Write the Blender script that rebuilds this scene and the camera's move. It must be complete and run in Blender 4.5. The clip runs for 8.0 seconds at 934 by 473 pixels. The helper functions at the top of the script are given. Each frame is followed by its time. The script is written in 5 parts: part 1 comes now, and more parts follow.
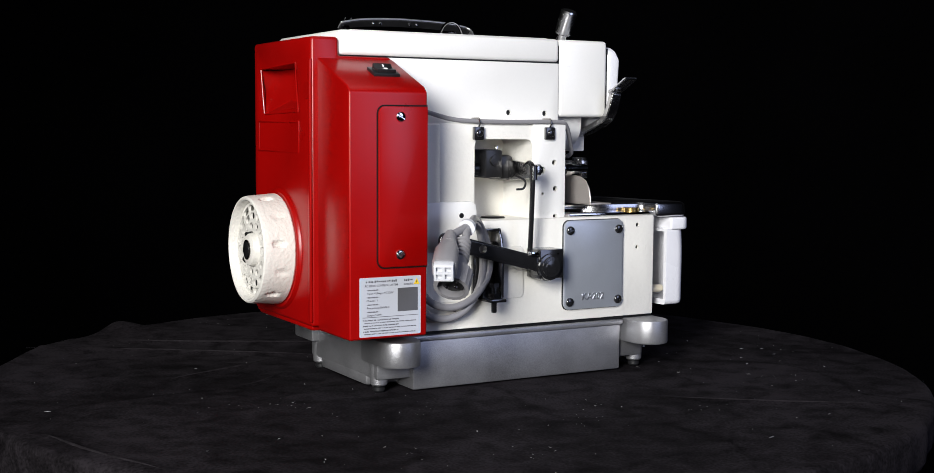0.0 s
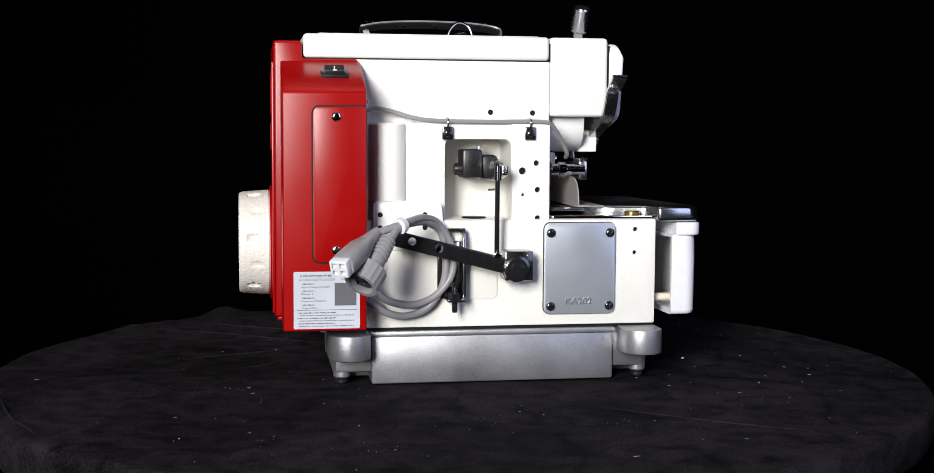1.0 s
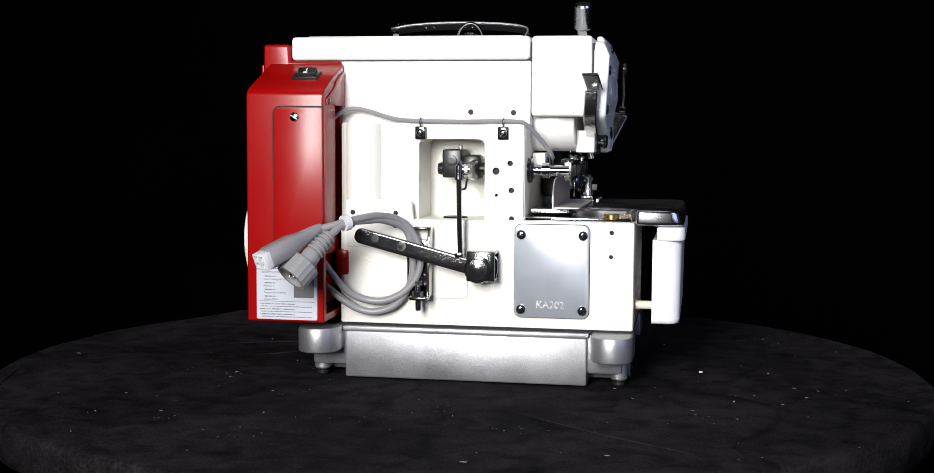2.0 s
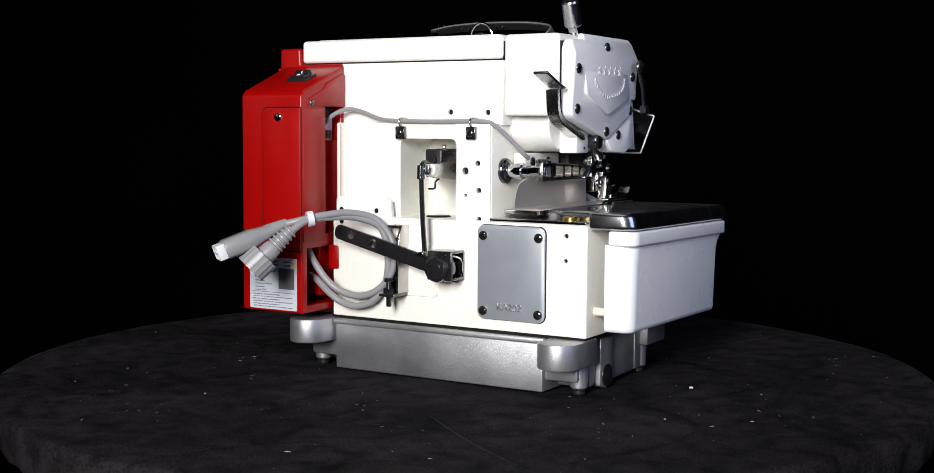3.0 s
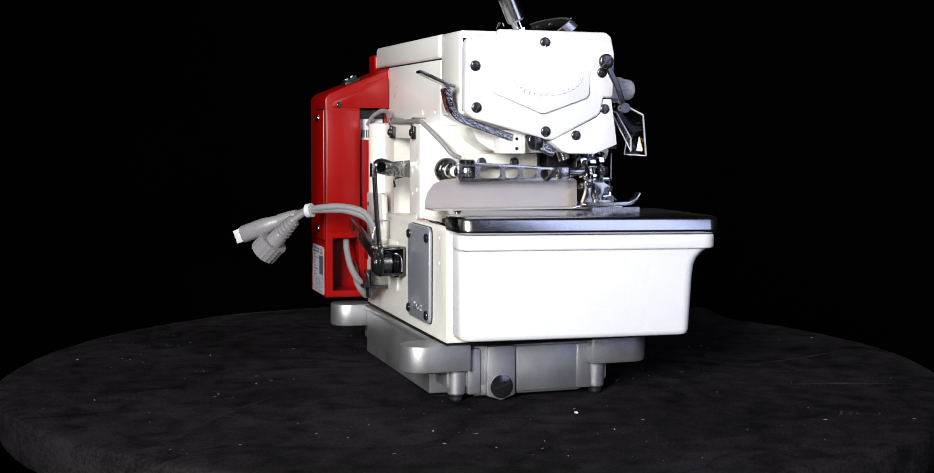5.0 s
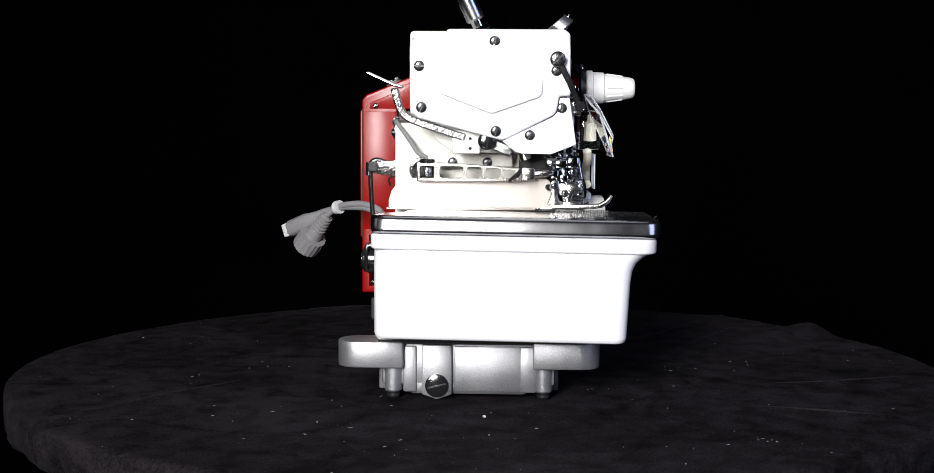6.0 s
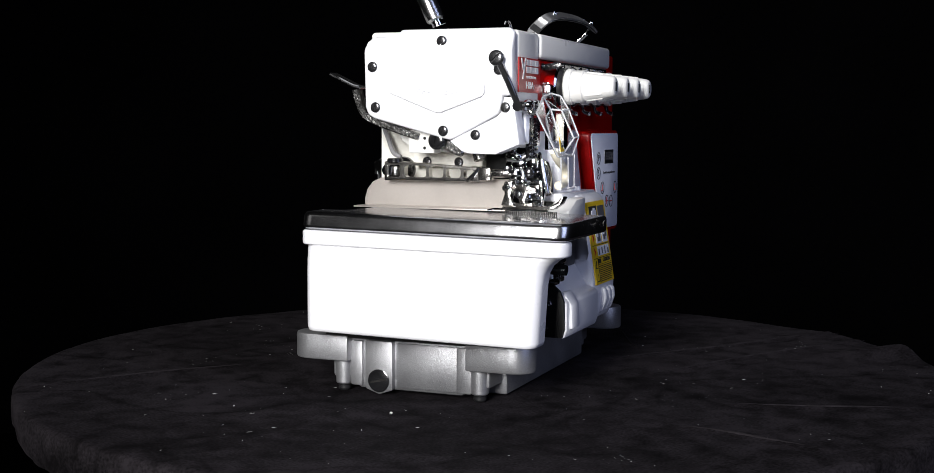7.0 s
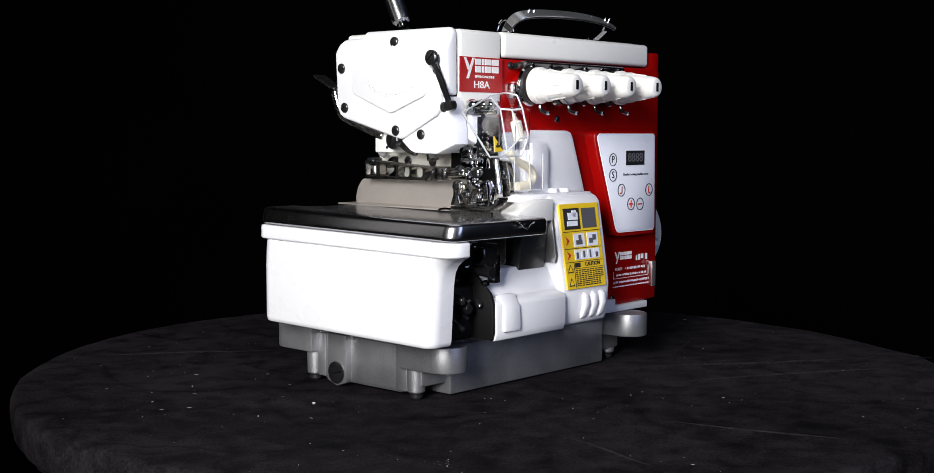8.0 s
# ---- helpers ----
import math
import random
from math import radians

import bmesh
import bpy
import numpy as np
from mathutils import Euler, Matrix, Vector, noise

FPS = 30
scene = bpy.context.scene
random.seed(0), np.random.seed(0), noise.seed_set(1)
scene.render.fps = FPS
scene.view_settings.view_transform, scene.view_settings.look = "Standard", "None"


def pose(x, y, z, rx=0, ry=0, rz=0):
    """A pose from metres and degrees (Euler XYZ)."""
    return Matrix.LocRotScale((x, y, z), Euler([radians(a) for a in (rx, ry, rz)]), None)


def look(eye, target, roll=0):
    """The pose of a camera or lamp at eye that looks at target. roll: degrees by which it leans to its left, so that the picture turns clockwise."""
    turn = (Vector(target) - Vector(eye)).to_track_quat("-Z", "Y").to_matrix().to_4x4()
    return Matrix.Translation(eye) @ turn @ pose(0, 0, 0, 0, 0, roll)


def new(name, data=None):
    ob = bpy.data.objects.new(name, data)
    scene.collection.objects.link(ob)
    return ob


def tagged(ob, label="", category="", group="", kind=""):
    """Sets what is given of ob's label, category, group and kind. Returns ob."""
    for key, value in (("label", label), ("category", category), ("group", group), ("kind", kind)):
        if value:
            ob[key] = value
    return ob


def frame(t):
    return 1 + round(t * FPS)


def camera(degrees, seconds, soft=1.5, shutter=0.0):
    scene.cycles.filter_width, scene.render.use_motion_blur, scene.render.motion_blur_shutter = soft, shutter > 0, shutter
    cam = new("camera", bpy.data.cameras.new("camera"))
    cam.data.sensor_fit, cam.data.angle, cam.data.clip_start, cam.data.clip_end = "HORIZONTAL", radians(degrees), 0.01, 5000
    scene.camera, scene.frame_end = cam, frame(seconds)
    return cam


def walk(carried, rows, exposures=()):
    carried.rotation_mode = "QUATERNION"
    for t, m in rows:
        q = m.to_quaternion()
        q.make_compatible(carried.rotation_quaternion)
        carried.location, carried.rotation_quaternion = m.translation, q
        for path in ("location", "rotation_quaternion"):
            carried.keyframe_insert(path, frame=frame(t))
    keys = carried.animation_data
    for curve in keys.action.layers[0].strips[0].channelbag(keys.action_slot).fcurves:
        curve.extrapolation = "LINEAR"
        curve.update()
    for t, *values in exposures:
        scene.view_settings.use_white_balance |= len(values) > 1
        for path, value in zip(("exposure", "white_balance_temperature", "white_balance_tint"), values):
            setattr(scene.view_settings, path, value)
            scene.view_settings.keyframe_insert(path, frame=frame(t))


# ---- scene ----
# A still camera before a turning display table; the table's axis is the origin and its cloth lies at z = 0.
cam = camera(39.938, 8.0, soft=0.5)
VIEW = pose(0, -1.23, 0.2312, 90 - 4.856, 0, 0.3) @ pose(0, 0, 0, 0, 0, 0.346)
walk(cam, [(0.0, VIEW), (8.0, VIEW)])

# Turn of the table, degrees at seconds.
TURNS = [(0.0, 29.73), (0.5, 19.86), (1.0, 9.87), (1.5, 0.0), (3.0, -30.44), (3.5, -40.85), (4.0, -51.02), (4.5, -61.09),
         (6.0, -91.52), (6.5, -101.57), (7.0, -111.6), (7.5, -121.5), (8.0, -131.54)]

# ---- light: a black studio with softboxes ----
world = bpy.data.worlds.new("studio")
scene.world = world
world.use_nodes = True
world.node_tree.nodes["Background"].inputs[0].default_value = (0.004, 0.004, 0.005, 1)
world.node_tree.nodes["Background"].inputs[1].default_value = 0.02


def softbox(name, eye, target, wide, high, watts, colour, spread=180):
    lamp = bpy.data.lights.new(name, "AREA")
    lamp.shape, lamp.size, lamp.size_y, lamp.energy, lamp.color = "RECTANGLE", wide, high, watts, colour
    lamp.spread = radians(spread)  # a honeycomb grid narrows the beam
    ob = new(name, lamp)
    ob.matrix_world = look(eye, target)
    return ob


softbox("key_softbox", (-0.62, -2.20, 0.80), (0.05, 0, 0.2), 0.55, 0.95, 26, (1, 0.993, 0.985), 75)
# Added fill, out of view, that brightens the left-hand faces.
softbox("side_fill", (-1.9, -0.5, 0.9), (0, 0, 0.2), 0.6, 1.2, 1.2, (1, 0.97, 0.94))
softbox("cool_softbox", (1.42, -1.30, 0.85), (0, 0, 0.2), 0.9, 1.4, 16, (0.57, 0.65, 1))
softbox("top_softbox", (0.0, 0.0, 1.7), (0, 0, 0), 0.9, 0.9, 3, (0.94, 0.96, 1))
scene.view_settings.exposure = -0.75


# ---- materials ----
def material(name, colour, rough, metal=0.0, vary=0.06, grain=900.0, patch=25.0, bump=0.15, depth=0.0004, rough_vary=0.08, coat=0.0, sheen=0.0, gloss=0.5):
    """A surface with fine grain and broader blotches, in metres of the thing's own space."""
    m = bpy.data.materials.new(name)
    m.use_nodes = True
    nt = m.node_tree
    b = nt.nodes["Principled BSDF"]
    pos = nt.nodes.new("ShaderNodeTexCoord")

    def noise_at(scale, detail):
        n = nt.nodes.new("ShaderNodeTexNoise")
        n.inputs["Scale"].default_value, n.inputs["Detail"].default_value = scale, detail
        nt.links.new(pos.outputs["Object"], n.inputs["Vector"])
        return n.outputs["Fac"]

    fine, broad = noise_at(grain, 3), noise_at(patch, 4)
    mix = nt.nodes.new("ShaderNodeMath")
    mix.operation = "MULTIPLY_ADD"
    nt.links.new(fine, mix.inputs[0])
    mix.inputs[1].default_value = 0.5
    nt.links.new(broad, mix.inputs[2])
    ramp = nt.nodes.new("ShaderNodeValToRGB")
    ramp.color_ramp.elements[0].position, ramp.color_ramp.elements[1].position = 0.45, 1.05
    lo, hi = 1 - vary, 1 + vary
    ramp.color_ramp.elements[0].color = (*[min(1, c * lo) for c in colour], 1)
    ramp.color_ramp.elements[1].color = (*[min(1, c * hi) for c in colour], 1)
    nt.links.new(mix.outputs[0], ramp.inputs[0])
    nt.links.new(ramp.outputs[0], b.inputs["Base Color"])
    rr = nt.nodes.new("ShaderNodeMapRange")
    rr.inputs["To Min"].default_value, rr.inputs["To Max"].default_value = max(0.02, rough - rough_vary), min(1, rough + rough_vary)
    nt.links.new(broad, rr.inputs[0])
    nt.links.new(rr.outputs[0], b.inputs["Roughness"])
    b.inputs["Metallic"].default_value = metal
    b.inputs["Specular IOR Level"].default_value = gloss
    b.inputs["Coat Weight"].default_value = coat
    b.inputs["Coat Roughness"].default_value = 0.15
    if sheen:
        b.inputs["Sheen Weight"].default_value = sheen
        b.inputs["Sheen Roughness"].default_value = 0.5
    if bump:
        bp = nt.nodes.new("ShaderNodeBump")
        bp.inputs["Strength"].default_value, bp.inputs["Distance"].default_value = bump, depth
        nt.links.new(fine, bp.inputs["Height"])
        nt.links.new(bp.outputs[0], b.inputs["Normal"])
    return m


def clear_plastic(name, clear=1.0, rough=0.03):
    m = bpy.data.materials.new(name)
    m.use_nodes = True
    b = m.node_tree.nodes["Principled BSDF"]
    b.inputs["Base Color"].default_value = (0.90, 0.91, 0.93, 1)
    b.inputs["Roughness"].default_value = rough
    b.inputs["Transmission Weight"].default_value = clear
    b.inputs["IOR"].default_value = 1.49
    return m


def velvet(name):
    """Black velvet with crushed, streaky pile; the shade of its creases is put into the colour."""
    m = bpy.data.materials.new(name)
    m.use_nodes = True
    nt = m.node_tree
    b = nt.nodes["Principled BSDF"]
    pos = nt.nodes.new("ShaderNodeTexCoord")
    facs = []
    for scale, detail, distort, stretch in ((6, 6, 0.6, (1, 1, 1)), (42, 5, 0.5, (1, 1, 1)), (420, 3, 0.0, (1, 1, 1))):
        mp = nt.nodes.new("ShaderNodeMapping")
        mp.inputs["Scale"].default_value, mp.inputs["Rotation"].default_value = stretch, (0, 0, 0.6)
        nt.links.new(pos.outputs["Object"], mp.inputs["Vector"])
        n = nt.nodes.new("ShaderNodeTexNoise")
        n.inputs["Scale"].default_value, n.inputs["Detail"].default_value, n.inputs["Distortion"].default_value = scale, detail, distort
        nt.links.new(mp.outputs[0], n.inputs["Vector"])
        facs.append(n.outputs["Fac"])
    total = facs[0]
    for f in facs[1:]:
        add = nt.nodes.new("ShaderNodeMath")
        add.operation = "MULTIPLY"
        nt.links.new(total, add.inputs[0])
        nt.links.new(f, add.inputs[1])
        total = add.outputs[0]
    # creases: their shade is put into the colour along thin wandering lines
    fold = nt.nodes.new("ShaderNodeTexNoise")
    fold.inputs["Scale"].default_value, fold.inputs["Detail"].default_value, fold.inputs["Distortion"].default_value = 5.0, 2.0, 0.6
    nt.links.new(pos.outputs["Object"], fold.inputs["Vector"])
    steps = [("SUBTRACT", 0.5), ("ABSOLUTE", 0.0)]
    line = fold.outputs["Fac"]
    for op, v in steps:
        node = nt.nodes.new("ShaderNodeMath")
        node.operation = op
        node.inputs[1].default_value = v
        nt.links.new(line, node.inputs[0])
        line = node.outputs[0]
    crease_dark = nt.nodes.new("ShaderNodeMapRange")
    for k, v in (("From Min", 0.0), ("From Max", 0.02), ("To Min", 0.70), ("To Max", 1.0)):
        crease_dark.inputs[k].default_value = v
    nt.links.new(line, crease_dark.inputs["Value"])
    mul = nt.nodes.new("ShaderNodeMath")
    mul.operation = "MULTIPLY"
    nt.links.new(total, mul.inputs[0])
    nt.links.new(crease_dark.outputs[0], mul.inputs[1])
    total = mul.outputs[0]
    ramp = nt.nodes.new("ShaderNodeValToRGB")
    e = ramp.color_ramp.elements
    e[0].position, e[0].color = 0.055, (0.0036, 0.0031, 0.0036, 1)
    e[1].position, e[1].color = 0.185, (0.0185, 0.0160, 0.0186, 1)
    nt.links.new(total, ramp.inputs[0])
    nt.links.new(ramp.outputs[0], b.inputs["Base Color"])
    b.inputs["Roughness"].default_value, b.inputs["Specular IOR Level"].default_value = 0.95, 0.03
    pile = nt.nodes.new("ShaderNodeMapRange")
    for k, v in (("From Min", 0.055), ("From Max", 0.185), ("To Min", 0.001), ("To Max", 0.0055)):
        pile.inputs[k].default_value = v
    nt.links.new(total, pile.inputs["Value"])
    nt.links.new(pile.outputs[0], b.inputs["Sheen Weight"])
    b.inputs["Sheen Roughness"].default_value, b.inputs["Sheen Tint"].default_value = 0.45, (0.98, 0.89, 1, 1)
    bp = nt.nodes.new("ShaderNodeBump")
    bp.inputs["Strength"].default_value, bp.inputs["Distance"].default_value = 0.20, 0.003
    nt.links.new(total, bp.inputs["Height"])
    nt.links.new(bp.outputs[0], b.inputs["Normal"])
    return m


WHITE = material("white_enamel", (0.80, 0.790, 0.760), 0.30, vary=0.02, grain=420, bump=0.12, coat=0.15)
CAST = material("textured_white_casting", (0.79, 0.770, 0.710), 0.36, vary=0.03, grain=330, bump=0.38, depth=0.0008)
COVER = material("white_cover_enamel", (0.79, 0.79, 0.815), 0.34, vary=0.02, grain=520, bump=0.30, depth=0.0005, coat=0.1)
GLOSSWHITE = material("white_moulded_plastic", (0.80, 0.80, 0.83), 0.28, vary=0.012, grain=300, bump=0.04)
CREAM = material("cream_crackle_enamel", (0.70, 0.68, 0.63), 0.45, vary=0.03, grain=360, bump=0.6, depth=0.0012)
RED = material("red_plastic", (0.275, 0.0012, 0.0009), 0.30, vary=0.05, grain=1300, bump=0.16, depth=0.0003, rough_vary=0.07, gloss=0.38)
REDPLATE = material("red_badge_print", (0.36, 0.008, 0.01), 0.35, vary=0.03, bump=0.05)
ALU = material("cast_aluminium_paint", (0.35, 0.35, 0.365), 0.42, metal=0.8, vary=0.45, grain=1300, patch=16, bump=0.35, depth=0.0006)
ALUTOP = material("machined_aluminium", (0.55, 0.55, 0.56), 0.3, metal=0.9, vary=0.1, grain=1300, bump=0.2)
STEEL = material("polished_steel_plate", (0.52, 0.52, 0.54), 0.22, metal=1.0, vary=0.12, grain=700, patch=30, bump=0.10, rough_vary=0.07)
BRIGHT = material("bright_steel_strip", (0.62, 0.62, 0.63), 0.24, metal=1.0, vary=0.06, grain=900, patch=90, bump=0.1)
HAMMERED = material("hammered_nickel", (0.52, 0.51, 0.50), 0.22, metal=1.0, vary=0.15, grain=420, patch=90, bump=0.45, depth=0.0010)
DIAL = material("ivory_white_dial_plastic", (0.78, 0.77, 0.74), 0.36, vary=0.015, grain=500, bump=0.05)
CHROME = material("chrome", (0.72, 0.72, 0.73), 0.09, metal=1.0, vary=0.04, grain=900, patch=120, bump=0.1, rough_vary=0.05)
SATIN = material("satin_nickel", (0.46, 0.445, 0.425), 0.20, metal=1.0, vary=0.15, grain=1200, patch=90, bump=0.25)
BLUED = material("blackened_steel", (0.010, 0.010, 0.011), 0.14, metal=0.0, vary=0.3, grain=800, patch=70, bump=0.25, gloss=1.0, coat=0.45)
ARMSTEEL = material("satin_arm_steel", (0.56, 0.54, 0.51), 0.24, metal=1.0, vary=0.1, grain=900, patch=80, bump=0.15)
OXIDE = material("grey_oxide_screw", (0.11, 0.11, 0.115), 0.26, metal=0.9, vary=0.2, grain=900, patch=120, bump=0.2)
BLACK = material("black_plastic", (0.012, 0.012, 0.013), 0.35, vary=0.2, bump=0.1)
# Black castings, and the black that fills holes, slots and seams for their shade.
VOID = material("black_casting_and_shade", (0.004, 0.004, 0.004), 0.5, vary=0.3, bump=0.3, gloss=0.25)
BRASS = material("brass", (0.62, 0.42, 0.14), 0.25, metal=1.0, vary=0.1, bump=0.1)
GREYPLATE = material("grey_painted_plate", (0.46, 0.49, 0.54), 0.36, vary=0.05, grain=700, patch=30, bump=0.12, metal=0.6)
GREYRUB = material("grey_cable_rubber", (0.235, 0.23, 0.24), 0.38, vary=0.08, grain=900, bump=0.15)
LIGHTGREY = material("pale_grey_plastic", (0.62, 0.63, 0.66), 0.4, vary=0.04, bump=0.08)
FENCE = material("brushed_beige_sheet", (0.54, 0.495, 0.46), 0.34, metal=0.6, vary=0.05, grain=500, bump=0.12)
IVORY = material("ivory_plastic", (0.76, 0.70, 0.56), 0.4, vary=0.03, bump=0.05)
PAPER = material("white_label_paper", (0.74, 0.76, 0.84), 0.4, vary=0.015, bump=0.03)
LABEL = material("silvered_label_film", (0.47, 0.49, 0.545), 0.4, vary=0.03, bump=0.03)
INK = material("black_print", (0.02, 0.02, 0.022), 0.5, vary=0.1, bump=0.0)
GREYINK = material("grey_print", (0.09, 0.09, 0.10), 0.5, vary=0.1, bump=0.0)
WHITEINK = material("white_print", (0.8, 0.8, 0.8), 0.45, vary=0.02, bump=0.0)
REDINK = material("red_print", (0.5, 0.03, 0.02), 0.45, vary=0.02, bump=0.0)
YELLOW = material("yellow_label", (0.78, 0.52, 0.02), 0.4, vary=0.03, bump=0.03)
CLEAR = clear_plastic("clear_plastic")
# Milky copy of the clear plastic: the gleam of its edges is put in.
EDGE = clear_plastic("whitened_plastic_edge", 0.45, 0.12)
GUARD = clear_plastic("scuffed_clear_plastic", 1.0, 0.02)
CLOTH = velvet("black_velvet")
# Velvet for the fold lines, with the light on their ridges in its colour.
CREASE_PALE = material("pale_velvet_crease", (0.0125, 0.0108, 0.0125), 0.9, vary=0.6, grain=260, patch=60, bump=0.2, gloss=0.1)
LINT = material("pale_lint", (0.6, 0.6, 0.58), 0.8, vary=0.1, bump=0.0)
DARKWALL = material("black_studio_fabric", (0.0023, 0.0022, 0.0026), 1.0, vary=0.3, grain=60, patch=2, bump=0.0, rough_vary=0.0, gloss=0.0)


# ---- building helpers ----
AXES = {"x": (1, 2, 0), "y": (0, 2, 1), "z": (0, 1, 2)}


def at_axis(axis, u, v, w):
    p = [0, 0, 0]
    i, j, k = AXES[axis]
    p[i], p[j], p[k] = u, v, w
    return p


def soften(bm, width, seg=2, limit=30):
    if width > 0:
        bmesh.ops.recalc_face_normals(bm, faces=bm.faces[:])
        edges = [e for e in bm.edges if len(e.link_faces) == 2 and e.calc_face_angle(0) > radians(limit)]
        bmesh.ops.bevel(bm, geom=edges, offset=width, segments=seg, profile=0.5, affect="EDGES", clamp_overlap=True)
    return bm


def prism(poly, axis, a, b, bevel=0.0, seg=2):
    """A polygon drawn across an axis and drawn out from a to b along it."""
    bm = bmesh.new()
    low = [bm.verts.new(at_axis(axis, u, v, a)) for u, v in poly]
    high = [bm.verts.new(at_axis(axis, u, v, b)) for u, v in poly]
    bm.faces.new(low)
    bm.faces.new(high)
    for i in range(len(poly)):
        j = (i + 1) % len(poly)
        bm.faces.new((low[i], low[j], high[j], high[i]))
    bmesh.ops.recalc_face_normals(bm, faces=bm.faces[:])
    return soften(bm, bevel, seg)


def box(x0, x1, y0, y1, z0, z1, bevel=0.0, seg=2):
    return prism([(x0, y0), (x1, y0), (x1, y1), (x0, y1)], "z", z0, z1, bevel, seg)


def rounded(x0, x1, y0, y1, r, n=5):
    """A rectangle with round corners as a polygon; r may be one radius or four."""
    rs = [r] * 4 if not isinstance(r, (list, tuple)) else r
    out = []
    for (cx, cy, sx, sy, a0), rad in zip(((x0, y0, 1, 1, 180), (x1, y0, -1, 1, 270), (x1, y1, -1, -1, 0), (x0, y1, 1, -1, 90)), rs):
        if rad <= 0:
            out.append((cx, cy))
            continue
        for i in range(n + 1):
            a = radians(a0 + 90 * i / n)
            out.append((cx + sx * rad + rad * math.cos(a), cy + sy * rad + rad * math.sin(a)))
    return out


def frame_of(p, q):
    d = (Vector(q) - Vector(p)).normalized()
    return d.to_track_quat("Z", "Y").to_matrix().to_4x4()


def lathe(p, q, profile, n=24, caps=True):
    """A turned body round the line p to q; profile rows: (share of the way, radius)."""
    bm = bmesh.new()
    p, q = Vector(p), Vector(q)
    m, length = frame_of(p, q), (q - p).length
    rings = []
    for s, r in profile:
        rings.append([bm.verts.new(p + (m @ Vector((r * math.cos(2 * math.pi * i / n), r * math.sin(2 * math.pi * i / n), s * length)))) for i in range(n)])
    for a, b in zip(rings, rings[1:]):
        for i in range(n):
            bm.faces.new((a[i], a[(i + 1) % n], b[(i + 1) % n], b[i]))
    if caps:
        bm.faces.new(rings[0])
        bm.faces.new(rings[-1])
    bmesh.ops.recalc_face_normals(bm, faces=bm.faces[:])
    return bm


def rod(p, q, r, n=16, edge=0.08):
    return lathe(p, q, [(0, r * 0.86), (edge, r), (1 - edge, r), (1, r * 0.86)], n)


def spline(points, steps=8):
    pts = [Vector(p) for p in points]
    pts = [2 * pts[0] - pts[1]] + pts + [2 * pts[-1] - pts[-2]]
    out = []
    for a, b, c, d in zip(pts, pts[1:], pts[2:], pts[3:]):
        for k in range(steps):
            t = k / steps
            out.append(0.5 * (2 * b + (c - a) * t + (2 * a - 5 * b + 4 * c - d) * t * t + (3 * b - a - 3 * c + d) * t ** 3))
    return out + [pts[-2]]


def tube(points, r, n=10, steps=8, smooth=True):
    """A round bar or cable along points; r is one radius or a function of the way 0..1."""
    pts = spline(points, steps) if smooth else [Vector(p) for p in points]
    bm = bmesh.new()
    rings, side = [], None
    for i, p in enumerate(pts):
        d = (pts[min(i + 1, len(pts) - 1)] - pts[max(i - 1, 0)]).normalized()
        side = d.orthogonal().normalized() if side is None else (side - d * side.dot(d)).normalized()
        up = d.cross(side)
        rad = r(i / (len(pts) - 1)) if callable(r) else r
        rings.append([bm.verts.new(p + rad * (math.cos(2 * math.pi * k / n) * side + math.sin(2 * math.pi * k / n) * up)) for k in range(n)])
    for a, b in zip(rings, rings[1:]):
        for i in range(n):
            bm.faces.new((a[i], a[(i + 1) % n], b[(i + 1) % n], b[i]))
    bm.faces.new(rings[0])
    bm.faces.new(rings[-1])
    bmesh.ops.recalc_face_normals(bm, faces=bm.faces[:])
    return bm


def strip(points, wide, thick, across, bevel=0.0006):
    """A flat bar along points, its width along the vector across."""
    pts = [Vector(p) for p in points]
    across = Vector(across).normalized()
    bm = bmesh.new()
    rings = []
    for i, p in enumerate(pts):
        d = (pts[min(i + 1, len(pts) - 1)] - pts[max(i - 1, 0)]).normalized()
        n = d.cross(across).normalized()
        rings.append([bm.verts.new(p + across * (wide / 2 * a) + n * (thick / 2 * b)) for a, b in ((-1, -1), (1, -1), (1, 1), (-1, 1))])
    for a, b in zip(rings, rings[1:]):
        for i in range(4):
            bm.faces.new((a[i], a[(i + 1) % 4], b[(i + 1) % 4], b[i]))
    bm.faces.new(rings[0])
    bm.faces.new(rings[-1])
    bmesh.ops.recalc_face_normals(bm, faces=bm.faces[:])
    return soften(bm, bevel, 1, 60)


def join(*bms):
    out = bmesh.new()
    for bm in bms:
        me = bpy.data.meshes.new("piece")
        bm.to_mesh(me)
        out.from_mesh(me)
        bpy.data.meshes.remove(me)
        bm.free()
    return out


def moved(bm, m):
    bmesh.ops.transform(bm, matrix=m, verts=bm.verts[:])
    return bm


def cut(bm, *tools):
    """bm less the tools."""
    me, mt = bpy.data.meshes.new("solid"), bpy.data.meshes.new("tool")
    bm.to_mesh(me)
    tool = join(*tools)
    tool.to_mesh(mt)
    a, b = new("solid", me), new("tool", mt)
    mod = a.modifiers.new("cut", "BOOLEAN")
    mod.object, mod.operation, mod.solver = b, "DIFFERENCE", "EXACT"
    bpy.context.view_layer.update()
    got = bpy.data.meshes.new_from_object(a.evaluated_get(bpy.context.evaluated_depsgraph_get()))
    out = bmesh.new()
    out.from_mesh(got)
    for ob in (a, b):
        bpy.data.objects.remove(ob)
    for m in (me, mt, got):
        bpy.data.meshes.remove(m)
    bm.free(), tool.free()
    return out


